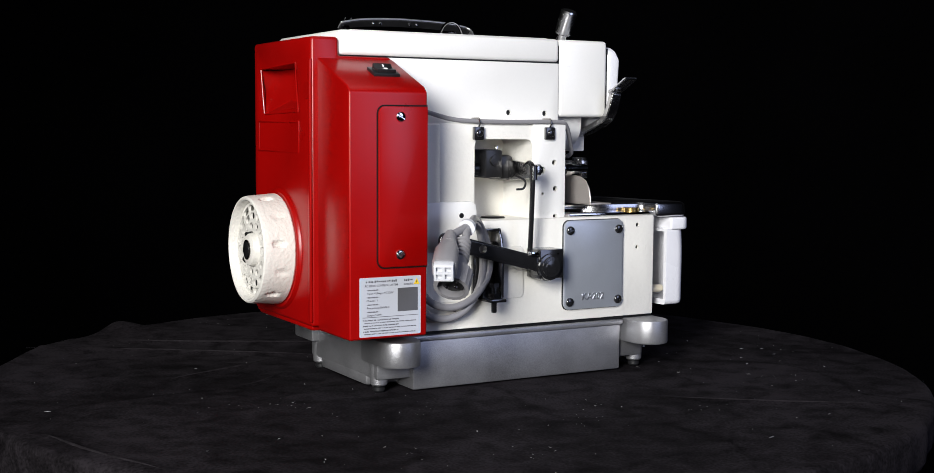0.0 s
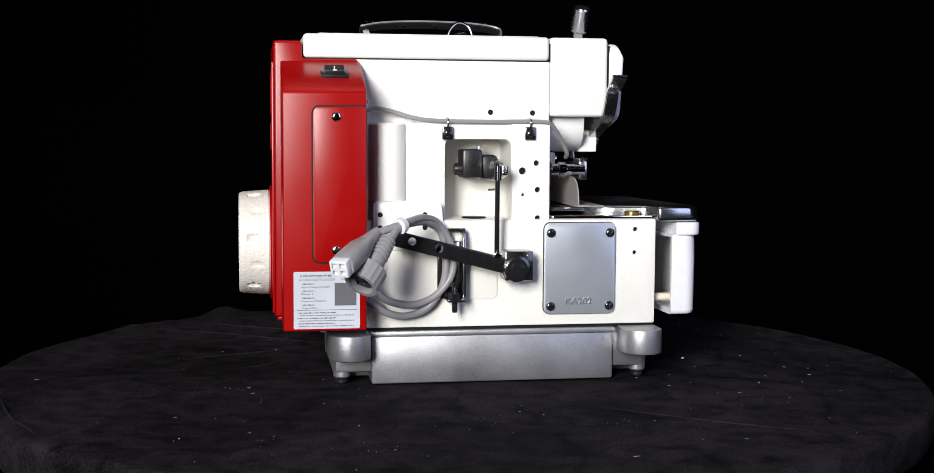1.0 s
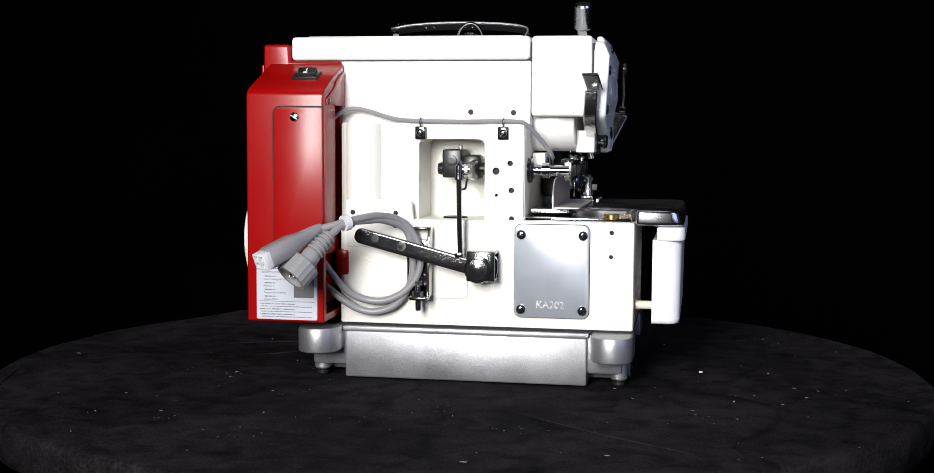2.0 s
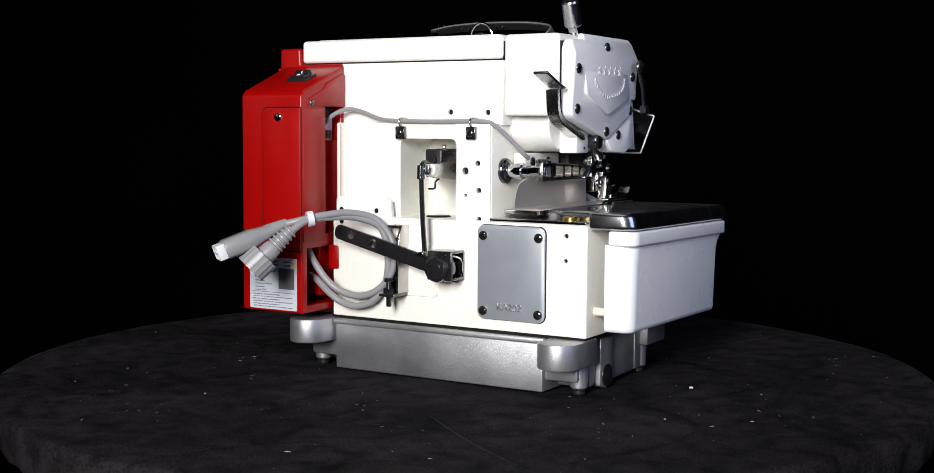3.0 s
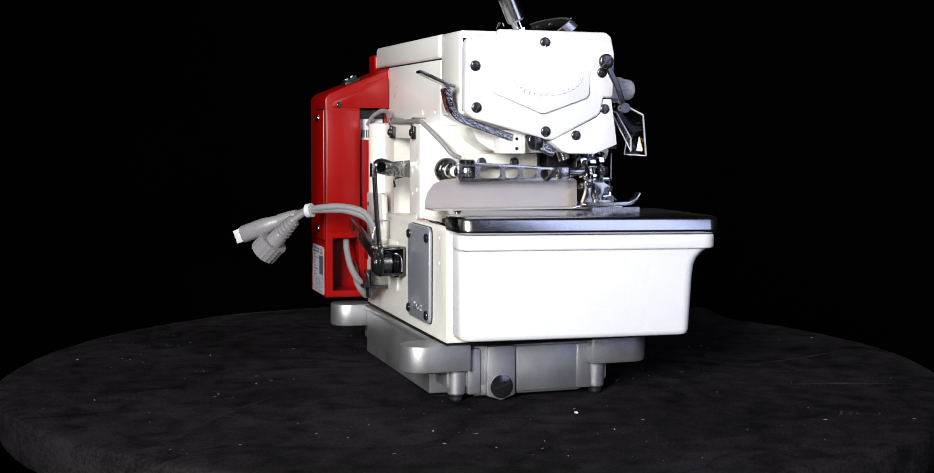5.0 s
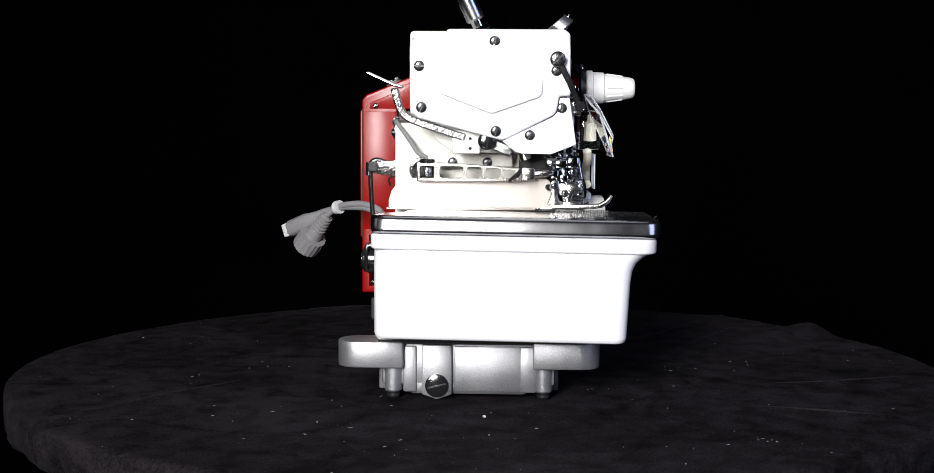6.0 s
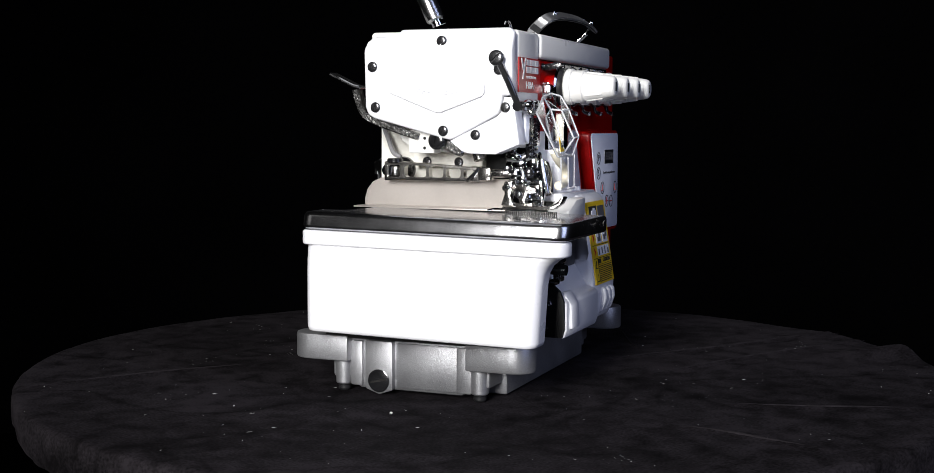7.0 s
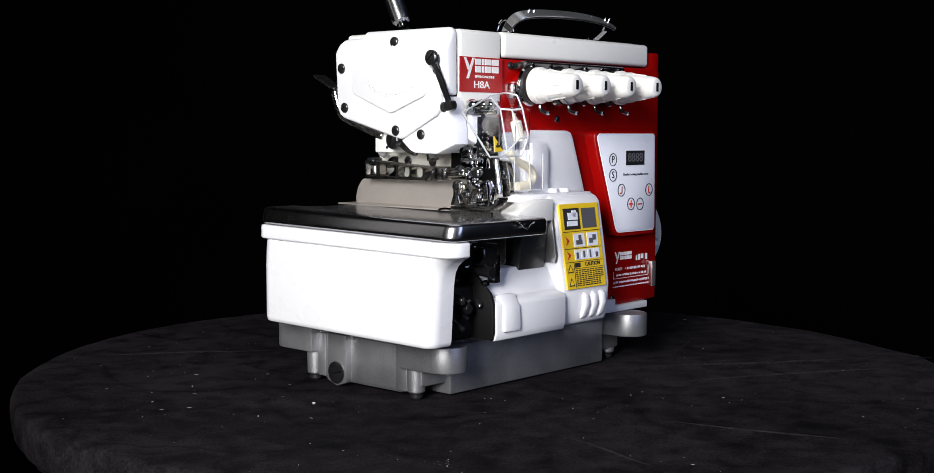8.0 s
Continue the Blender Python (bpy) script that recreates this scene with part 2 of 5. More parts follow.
def part(name, bm, mat, parent, label="", smooth=35):
    me = bpy.data.meshes.new(name)
    bm.to_mesh(me)
    bm.free()
    me.materials.append(mat)
    me.shade_smooth()
    me.set_sharp_from_angle(angle=radians(smooth))
    ob = new(name, me)
    ob.parent = parent
    if label:
        tagged(ob, label)
    return ob


def words(name, text, size, m, mat, parent, thick=0.00025, fit=0.0):
    """Raised lettering with its middle at the pose m, as a mesh."""
    cu = bpy.data.curves.new(name, "FONT")
    cu.body, cu.size, cu.extrude, cu.align_x, cu.align_y, cu.resolution_u = text, size, thick, "CENTER", "CENTER", 3
    ob = new(name, cu)
    bpy.context.view_layer.update()
    me = bpy.data.meshes.new_from_object(ob.evaluated_get(bpy.context.evaluated_depsgraph_get()))
    bpy.data.objects.remove(ob)
    bpy.data.curves.remove(cu)
    if fit and len(me.vertices):
        xs = [v.co.x for v in me.vertices]
        me.transform(Matrix.Diagonal((fit / (max(xs) - min(xs)), 1, 1, 1)))
    me.transform(m)
    me.materials.append(mat)
    ob = new(name, me)
    ob.parent = parent
    return ob


def screw(p, d, r, parent, mat=BLUED, tall=0.0018, slot=20, name="screw", label=""):
    """A slotted screw head at p that looks along d."""
    p, d = Vector(p), Vector(d).normalized()
    bm = lathe((0, 0, -0.001), (0, 0, tall), [(0, r), (0.55, r), (0.72, r * 0.94), (0.88, r * 0.78), (0.97, r * 0.5), (1, r * 0.2)], 18)
    bm = cut(bm, moved(box(-r * 1.2, r * 1.2, -r * 0.14, r * 0.14, tall * 0.45, tall * 1.5), pose(0, 0, 0, 0, 0, slot)))
    moved(bm, Matrix.Translation(p) @ d.to_track_quat("Z", "Y").to_matrix().to_4x4())
    return part(name, bm, mat, parent, label)


def drill(p, d, r, deep=0.006):
    p, d = Vector(p), Vector(d).normalized()
    return lathe(p - d * deep, p + d * 0.004, [(0, r), (1, r)], 14)


# ---- the studio ----
def studio():
    wall = lambda n, bm: tagged(part(n, bm, DARKWALL, None), kind="structure", label="black fabric-lined studio " + n.split("_")[0], category=n.split("_")[0])
    wall("floor", box(-4, 4, -4, 4, -0.86, -0.80))
    wall("ceiling", box(-4, 4, -4, 4, 2.6, 2.66))
    wall("wall_north", box(-4, 4, 3.0, 3.06, -0.80, 2.6))
    wall("wall_south", box(-4, 4, -3.66, -3.6, -0.80, 2.6))
    wall("wall_east", box(3.5, 3.56, -3.6, 3.0, -0.80, 2.6))
    wall("wall_west", box(-3.56, -3.5, -3.6, 3.0, -0.80, 2.6))


OFF = Vector((-0.0146, 0.0122, 0))  # the cloth-covered disc sits a little off the axis of its turntable


def display_table():
    base = tagged(new("display_turntable"), "round motorised display table under black cloth", "turntable")
    part("tabletop", lathe(OFF + Vector((0, 0, -0.034)), OFF + Vector((0, 0, -0.005)), [(0, 0.425), (0.1, 0.430), (0.8, 0.430), (1, 0.424)], 96), BLACK, base)
    part("pedestal", lathe((0, 0, -0.80), (0, 0, -0.034), [(0, 0.28), (0.03, 0.28), (0.06, 0.06), (0.95, 0.06), (1, 0.2)], 40), BLACK, base)
    return base


# long creases in the cloth: from, to (plan), height
CREASES = [((-0.080, 0.098), (-0.357, 0.309), 0.0022), ((-0.030, 0.165), (-0.318, 0.335), 0.0022), ((0.075, 0.250), (0.029, 0.423), 0.0020), ((0.170, 0.230), (0.195, 0.360), 0.0018),
           ((-0.284, 0.063), (-0.150, 0.133), 0.0016), ((-0.235, 0.010), (-0.160, 0.060), 0.0016), ((-0.430, -0.080), (-0.370, -0.230), 0.0020), ((0.060, -0.190), (0.250, -0.330), 0.0014)]


def crease_lift(x, y):
    lift = 0.0
    for (ax, ay), (bx, by), high in CREASES:
        dx, dy = bx - ax, by - ay
        length = math.hypot(dx, dy)
        u = ((x - ax) * dx + (y - ay) * dy) / length ** 2
        if -0.1 < u < 1.1:
            bend = 0.004 * math.sin(u * 5 + ax * 40)
            off = abs(((x - ax) * dy - (y - ay) * dx) / length + bend)
            if off < 0.010:
                ends = min(1, max(0, (u + 0.1) / 0.25)) * min(1, max(0, (1.1 - u) / 0.25))
                lift = max(lift, high * ends * (1 - off / 0.010) ** 1.5)
    return lift


def table_cloth():
    """A black velvet cloth over the round table: flat with creases, folded sharply over the rim and tucked under."""
    n, bm = 640, bmesh.new()
    rim = 0.441
    profile = [(0.0, 0.0)] + [(0.030 + 0.0050 * k, 0.0) for k in range(81)]
    profile += [(rim - 0.006 + 0.006 * math.sin(a), -0.006 + 0.006 * math.cos(a)) for a in (radians(k) for k in (0, 22, 45, 68, 90))]
    profile += [(0.4412, -0.013), (0.4405, -0.022), (0.4395, -0.030), (0.4360, -0.0365), (0.4280, -0.0410), (0.4100, -0.0430), (0.3800, -0.0432)]
    rings = []
    for r, z in profile:
        ring = []
        for i in range(n):
            a = 2 * math.pi * i / n
            q = Vector((math.cos(a), math.sin(a), 0))
            edge = min(1, max(0, (r - 0.34) / 0.09))
            drape = 0.0022 * noise.noise(q * 4) + 0.0012 * noise.noise(q * 11 + Vector((5, 0, 0)))
            drape += 0.009 * math.exp(-(((math.degrees(a) - 272 + 180) % 360 - 180) / 22) ** 2)
            hang = min(1, max(0, -z / 0.03))
            rad = r + drape * edge + 0.0035 * hang * noise.noise(q * 16 + Vector((0, 3, 0)))
            p = OFF + q * rad
            lift = crease_lift(p.x, p.y) if z > -0.003 else 0.0
            if z > -0.02 and r > 0.2:
                lift += 0.0007 * noise.noise(p * 12) * min(1, (r - 0.2) / 0.08)
                # one pinched fold stands up at the rim
                d = (math.degrees(a) - 122 + 180) % 360 - 180
                lift += 0.010 * math.exp(-(d / 3.4) ** 2) * min(1, max(0, (r - 0.33) / 0.1)) + 0.0025 * math.exp(-((d - 16) / 6) ** 2) * edge
            ring.append(bm.verts.new((p.x, p.y, z + lift)))
        rings.append(ring)
    for a, b in zip(rings[1:], rings[2:]):
        for i in range(n):
            bm.faces.new((a[i], a[(i + 1) % n], b[(i + 1) % n], b[i]))
    hub = bm.verts.new((OFF.x, OFF.y, 0))
    for v in rings[0]:
        bm.verts.remove(v)
    for i in range(n):
        bm.faces.new((hub, rings[1][i], rings[1][(i + 1) % n]))
    cloth = part("tablecloth", bm, CLOTH, None, smooth=60)
    tagged(cloth, "black velvet cloth with lint specks over a round table", "tablecloth")
    # fold lines: the lit look of the ridges is put into a paler colour
    for (ax, ay), (bx, by), high in CREASES:
        pts = []
        for k in range(15):
            u = k / 14
            bend = 0.004 * math.sin(u * 5 + ax * 40)
            dx, dy = bx - ax, by - ay
            length = math.hypot(dx, dy)
            x, y = ax + dx * u - dy / length * bend, ay + dy * u + dx / length * bend
            pts.append((x, y, crease_lift(x, y) - 0.0006))
        part("crease", tube(pts, lambda u: 0.0013 * math.sin(math.pi * min(0.97, max(0.03, u))) + 0.0001, 8, 4), CREASE_PALE, cloth, "fold line with its lit look put into paler velvet")
    # lint and one white crumb near the machine's nose
    rng = random.Random(5)
    dust = bmesh.new()
    spots = [(0.2172, 0.0152, 0.0014), (0.245, -0.115, 0.0006), (-0.13, -0.235, 0.0005), (0.28, 0.02, 0.0005)]
    for _ in range(150):
        a, r = rng.uniform(0, 2 * math.pi), 0.42 * math.sqrt(rng.uniform(0.12, 1))
        spots.append((r * math.cos(a), r * math.sin(a), rng.choice((0.00012, 0.00015, 0.0002, 0.0002, 0.00025, 0.0003, 0.0004))))
    for _ in range(16):  # little drifts of fluff
        a, r = rng.uniform(0, 2 * math.pi), rng.uniform(0.17, 0.41)
        for _ in range(9):
            spots.append((r * math.cos(a) + rng.gauss(0, 0.012), r * math.sin(a) + rng.gauss(0, 0.012), rng.choice((0.0001, 0.00012, 0.00015, 0.0002))))
    for x, y, s in spots:
        long = rng.uniform(0.7, 1.8) if s > 0.0003 or rng.random() < 0.7 else rng.uniform(5, 14)
        thin = 1 if long < 3 else 0.7
        up = 0.0010 + crease_lift(x, y) if math.hypot(x, y) > 0.24 else s * 0.6
        bmesh.ops.create_icosphere(dust, subdivisions=1, radius=s, matrix=pose(x, y, up, 0, 0, rng.uniform(0, 180)) @ Matrix.Diagonal((long, thin, 0.8 * thin, 1)))
    tagged(part("lint_specks", dust, LINT, cloth, "pale lint specks"), kind="stuff")
    return cloth


# ---- the sewing machine: x runs along its arm towards the needle, y towards the operator's side ----
def holes(parent, spots, axis):
    for p, r in spots:
        p = Vector(p)
        d = Vector(axis)
        # a black plug stands in for the shade deep in each hole
        part("hole_shade_plug", lathe(p - d * 0.0057, p - d * 0.0022, [(0, r * 1.02), (1, r * 1.02)], 12), VOID, parent)


def oil_pan(machine):
    pan = part("oil_pan", box(-0.138, 0.148, -0.074, 0.074, 0.0115, 0.0475, 0.003), ALU, machine, "speckled cast aluminium oil pan")
    part("skirt", prism([(-0.1055, 0.0015), (0.1168, 0.0015), (0.1168, 0.0445), (-0.1055, 0.0445)], "y", -0.0795, 0.078, 0.002), ALU, pan)
    part("pan_rim", box(-0.1075, 0.1185, -0.0815, 0.0805, 0.0445, 0.0492, 0.0012), ALU, pan)
    part("drain_boss", prism([(-0.0392, 0.047), (-0.014, 0.047), (-0.0138, 0.0046), (-0.0265, 0.0002), (-0.0394, 0.0046)], "x", 0.13, 0.1535, 0.0012), ALU, pan)
    part("pan_sump", box(-0.1375, 0.1475, -0.0500, 0.0500, 0.0035, 0.0200, 0.003), ALU, pan)
    for y0, y1, x1 in ((-0.0555, -0.044, 0.1505), (0.044, 0.058, 0.1500), (-0.012, 0.056, 0.1490)):
        part("end_rib", box(0.14, x1, y0, y1, 0.006, 0.0455, 0.0015), ALU, pan)
    part("rim_gasket", box(-0.112, 0.156, -0.0765, 0.076, 0.0485, 0.0517), VOID, pan)
    for sx, cx in ((-1, -0.1262), (1, 0.1396)):
        for sy in (-1, 1):
            tip = 0.112
            r = 0.0185
            poly = [(cx - r, 0.055 * sy), (cx - r, (tip - r) * sy)]
            poly += [(cx - r * math.cos(radians(a)), (tip - r + r * math.sin(radians(a))) * sy) for a in range(15, 180, 15)]
            poly += [(cx + r, (tip - r) * sy), (cx + r, 0.055 * sy)]
            part("mounting_lug", prism(poly, "z", 0.0275, 0.0500, 0.0018), ALU, pan)
            fx, fy = cx + 0.005 * sx, 0.064 * sy
            part("leg_post", lathe((fx, fy, 0.0062), (fx, fy, 0.030), [(0, 0.0066), (0.05, 0.0076), (1, 0.0084)], 20), ALU, pan)
            part("rubber_foot", lathe((fx, fy, 0.0004), (fx, fy, 0.008), [(0, 0.0045), (0.2, 0.0056), (0.55, 0.0056), (0.6, 0.0042), (1, 0.0042)], 16), BLACK, pan)
    plug = part("drain_plug", lathe((0.1500, -0.0265, 0.0124), (0.1550, -0.0265, 0.0124), [(0, 0.0100), (0.92, 0.0100), (1, 0.0092)], 28), BLUED, pan, "black slotted drain plug")
    part("plug_slot", moved(box(0.1547, 0.1552, -0.0078, 0.0078, -0.0008, 0.0008), pose(0, -0.0265, 0.0124, 14)), SATIN, plug)
    return pan


def casting(machine):
    """Bed, column and arm: one white-enamelled casting."""
    bed = box(-0.1103, 0.157, -0.077, 0.071, 0.0517, 0.1482, 0.0016)
    bed_holes = [((0.1371, -0.077, 0.139), 0.0021), ((0.1368, -0.077, 0.1176), 0.0019)]
    bed = cut(bed, *[drill(p, (0, -1, 0), r) for p, r in bed_holes])

    window = prism(rounded(-0.0388, 0.0218, 0.140, 0.2207, 0.006), "y", -0.12, -0.018, 0.0)
    col_holes = [((0.0451, -0.0685, 0.1992), 0.0026), ((0.0323, -0.0685, 0.1921), 0.0034), ((0.0464, -0.0685, 0.1750), 0.0026),
                 ((0.0467, -0.0685, 0.1492), 0.0026), ((0.0328, -0.0685, 0.1705), 0.0015)]
    column = cut(box(-0.1119, 0.0585, -0.0685, 0.08, 0.1450, 0.2350, 0.0015), window, *[drill(p, (0, -1, 0), r) for p, r in col_holes])

    head = box(0.0610, 0.1158, -0.053, 0.085, 0.2415, 0.3138, 0.0035, 3)
    arm = box(-0.164, 0.0607, -0.053, 0.0755, 0.2330, 0.2913, 0.0012)
    arm_holes = [((0.0451, -0.053, 0.2446), 0.0026), ((0.0058, -0.053, 0.2450), 0.0026)]
    arm = cut(arm, *[drill(p, (0, -1, 0), r) for p, r in arm_holes])
    body = part("machine_body", join(bed, column), CAST, machine, "white enamelled bed and column casting")
    part("arm", join(arm, head), WHITE, body)
    # black strips put into the gaps for the shade between lid, arm and cover
    part("arm_seam_shade", join(box(0.1150, 0.1180, -0.0505, 0.0825, 0.2450, 0.3070), box(-0.1615, 0.0585, -0.0520, 0.0810, 0.2900, 0.2925), box(0.0595, 0.0615, -0.0515, 0.0830, 0.2910, 0.3080)), VOID, body, "black strips for the shade in the seams")
    holes(body, bed_holes + col_holes, (0, -1, 0))
    holes(body, arm_holes, (0, -1, 0))
    # the underside of the nose: a rounded presser-bar housing
    nose = [(-0.0365, 0.2425), (-0.0355, 0.2280), (-0.0300, 0.2190), (-0.0200, 0.2125), (-0.0090, 0.2095), (0.020, 0.2090), (0.060, 0.2090), (0.075, 0.222), (0.080, 0.2425)]
    part("nose_housing", prism(nose, "x", 0.0583, 0.0985, 0.0012), WHITE, body)
    part("presser_bar_block", box(0.0985, 0.116, -0.016, 0.008, 0.2085, 0.2290, 0.0012), WHITE, body)
    for y, z in ((-0.009, 0.2215), (-0.0005, 0.2215), (-0.0005, 0.2130)):
        # undrilled: black discs carry the shade of the dowel holes
        part("dowel_shade_disc", lathe((0.1155, y, z), (0.1164, y, z), [(0, 0.0014), (1, 0.0014)], 10), VOID, body)
    # raised faces on the column and the bed
    part("column_bulge", lathe((-0.0905, -0.063, 0.1655), (-0.0905, -0.063, 0.2343), [(0, 0.0175), (0.98, 0.0175), (1, 0.0165)], 32), CAST, body)
    pad = [(0.0225, 0.2345), (0.0575, 0.2345), (0.0575, 0.1485), (0.0575, 0.1390), (0.0300, 0.1390), (0.0250, 0.1415), (0.0225, 0.1465)]
    part("machined_pad", cut(prism(pad, "y", -0.0705, -0.0665, 0.0008), *[drill((p[0], -0.0705, p[2]), (0, -1, 0), r, 0.008) for p, r in col_holes]), WHITE, body)
    low = [(-0.1045, 0.1215), (-0.1045, 0.1630), (-0.1015, 0.1658), (-0.0480, 0.1658), (-0.0430, 0.1630), (-0.0415, 0.1480), (-0.0380, 0.1430), (-0.0380, 0.1215)]
    part("lower_pad", prism(low, "y", -0.0795, -0.074, 0.001), WHITE, body)
    for x, z in ((-0.098, 0.1535), (-0.058, 0.1535), (-0.058, 0.1420), (-0.098, 0.1420)):
        # no holes are cut here; black discs carry their shade
        part("hole_shade_plug", lathe((x, -0.0790, z), (x, -0.0799, z), [(0, 0.0023), (1, 0.0023)], 12), VOID, body)
    part("bed_pad", prism(rounded(-0.1080, 0.0085, 0.0765, 0.1240, 0.0055), "y", -0.0784, -0.075, 0.0011), CAST, body)
    part("bed_ledge", box(-0.0370, 0.0225, -0.0755, -0.02, 0.1400, 0.1435, 0.0012), CAST, body)
    part("front_column", prism([(0.034, 0.165), (0.034, 0.2290), (-0.026, 0.2290), (-0.033, 0.2275), (-0.0365, 0.2225), (-0.0585, 0.165)], "y", 0.06, 0.0905, 0.002), COVER, body)
    part("thread_chamber", box(0.0345, 0.0600, 0.0780, 0.0850, 0.1650, 0.2280, 0.001), LIGHTGREY, body)
    part("front_column_rib", prism([(0.0300, 0.165), (0.0300, 0.218), (0.012, 0.218), (0.006, 0.212), (0.0055, 0.165)], "y", 0.088, 0.0955, 0.0012), COVER, body)
    part("oil_slot", lathe((-0.0085, -0.050, 0.1478), (-0.0085, -0.050, 0.1496), [(0, 0.012), (1, 0.0105)], 24), VOID, body)
    # rear shaft boss beside the fence
    part("shaft_boss", lathe((0.0575, -0.0462, 0.1924), (0.064, -0.0462, 0.1924), [(0, 0.0115), (0.5, 0.0115), (0.7, 0.0108), (0.72, 0.0085), (0.9, 0.0082), (1, 0.0070)], 28), BLUED, body)
    return body


def top_cover(machine):
    lid = part("top_cover", join(box(-0.164, 0.0600, -0.0545, 0.0866, 0.2921, 0.3138, 0.0036, 3),
                                 box(-0.150, 0.052, -0.046, 0.078, 0.3128, 0.3148, 0.0012)), WHITE, machine, "white enamelled top cover")
    # carrying handle: a bent chrome strip
    grip = [(0.0370, 0.0690, 0.3140), (0.0378, 0.0720, 0.3185), (0.0400, 0.0790, 0.3245), (0.0385, 0.0840, 0.3285), (0.0300, 0.0865, 0.3312), (0.0100, 0.0875, 0.3335),
            (-0.0200, 0.0880, 0.3346), (-0.0500, 0.0880, 0.3346), (-0.0800, 0.0875, 0.3328), (-0.1020, 0.0865, 0.3290)]
    handle = part("carrying_handle", strip(spline(grip, 4), 0.0102, 0.0022, (0, 0.82, -0.57), 0.0007), ALUTOP, lid, "bent satin metal carrying strip")
    # added strip: the dark look of the underside is put into its black
    part("handle_dark_strip", strip([p + Vector((0, -0.57, -0.82)) * 0.0017 for p in spline(grip, 4)[4:]], 0.0100, 0.0014, (0, 0.82, -0.57), 0.0004), BLACK, handle, "added black strip for the dark underside of the handle")
    leg = [(-0.0930, 0.0690, 0.3140), (-0.0935, 0.0740, 0.3175), (-0.0960, 0.0805, 0.3240), (-0.0965, 0.0835, 0.3285)]
    part("handle_leg", strip(spline(leg, 4), 0.0075, 0.0022, (1, 0, 0), 0.0006), CHROME, handle)
    for x in (0.026, 0.019, -0.018, -0.026, -0.058, -0.066, -0.089, -0.095):
        part("rivet", lathe((x, 0.0860, 0.3315), (x, 0.0872, 0.3362), [(0, 0.0013), (0.8, 0.0013), (1, 0.0008)], 10), CHROME, handle)
    for x in (0.034, -0.090):
        part("handle_foot", box(x - 0.007, x + 0.007, 0.058, 0.074, 0.3138, 0.3165, 0.0008), CHROME, handle)
        screw((x - 0.001, 0.066, 0.3163), (0, 0, 1), 0.0026, handle, CHROME)
    # sight glass with a wire hoop
    hoop = [(-0.0096 + 0.0125 * math.cos(radians(a)), 0.0293, 0.3155 + 0.0165 * math.sin(radians(a))) for a in range(0, 181, 15)]
    oil = part("oil_sight_dome", lathe((-0.0096, 0.0293, 0.3138), (-0.0096, 0.0293, 0.3235), [(0, 0.0115), (0.12, 0.0115), (0.15, 0.0092), (0.5, 0.0085), (0.8, 0.0060), (0.95, 0.0035), (1, 0.001)], 28), CLEAR, lid, "clear plastic oil sight dome")
    part("hoop", tube(hoop, 0.0013, 8, 2), CHROME, oil)
    part("dome_collar", lathe((-0.0096, 0.0293, 0.3138), (-0.0096, 0.0293, 0.3172), [(0, 0.0165), (0.7, 0.0165), (1, 0.0150), (1, 0.0138)], 28), CHROME, oil)
    for x in (-0.0235, 0.0045):
        screw((x, 0.0293, 0.3165), (0, 0, 1), 0.0026, oil, CHROME, name="collar_screw")
    return lid


def presser_knob(machine):
    """The knurled pressure screw that leans on the nose."""
    foot, head = Vector((0.1012, 0.0080, 0.3140)), Vector((0.1030, -0.0075, 0.3480))
    way = (head - foot).normalized()
    knob = part("pressure_screw", lathe(foot, foot + way * 0.016, [(0, 0.0052), (1, 0.0052)], 20), CHROME, machine, "knurled steel pressure screw")
    part("lock_nut", lathe(foot - way * 0.001, foot + way * 0.0045, [(0, 0.0098), (0.8, 0.0098), (1, 0.009)], 6), CHROME, knob)
    n, rings, bm = 40, [], bmesh.new()
    m, length = frame_of(foot, head), 0.0245
    for k in range(15):
        s = k / 14
        ring = []
        for i in range(n):
            r = 0.0078 + (0.0004 if (i + k) % 2 else -0.0004)
            r *= 0.86 if k in (0, 14) else 1
            a = 2 * math.pi * i / n
            ring.append(bm.verts.new(foot + way * (0.0105 + s * length) + (m @ Vector((r * math.cos(a), r * math.sin(a), 0)))))
        rings.append(ring)
    for a, b in zip(rings, rings[1:]):
        for i in range(n):
            bm.faces.new((a[i], a[(i + 1) % n], b[(i + 1) % n], b[i]))
    bm.faces.new(rings[0]), bm.faces.new(rings[-1])
    bmesh.ops.recalc_face_normals(bm, faces=bm.faces[:])
    part("knurled_grip", bm, BRIGHT, knob, smooth=20)


def face_depth(bm, near=0.1245):
    """Lean the upper part of the nose cover back."""
    for v in bm.verts:
        if v.co.x > near:
            ref = 0.1313 - 0.055 * (0.296 - v.co.z) if v.co.z < 0.296 else 0.1313 - 0.45 * (v.co.z - 0.296)
            v.co.x += ref - 0.1313
    return bm


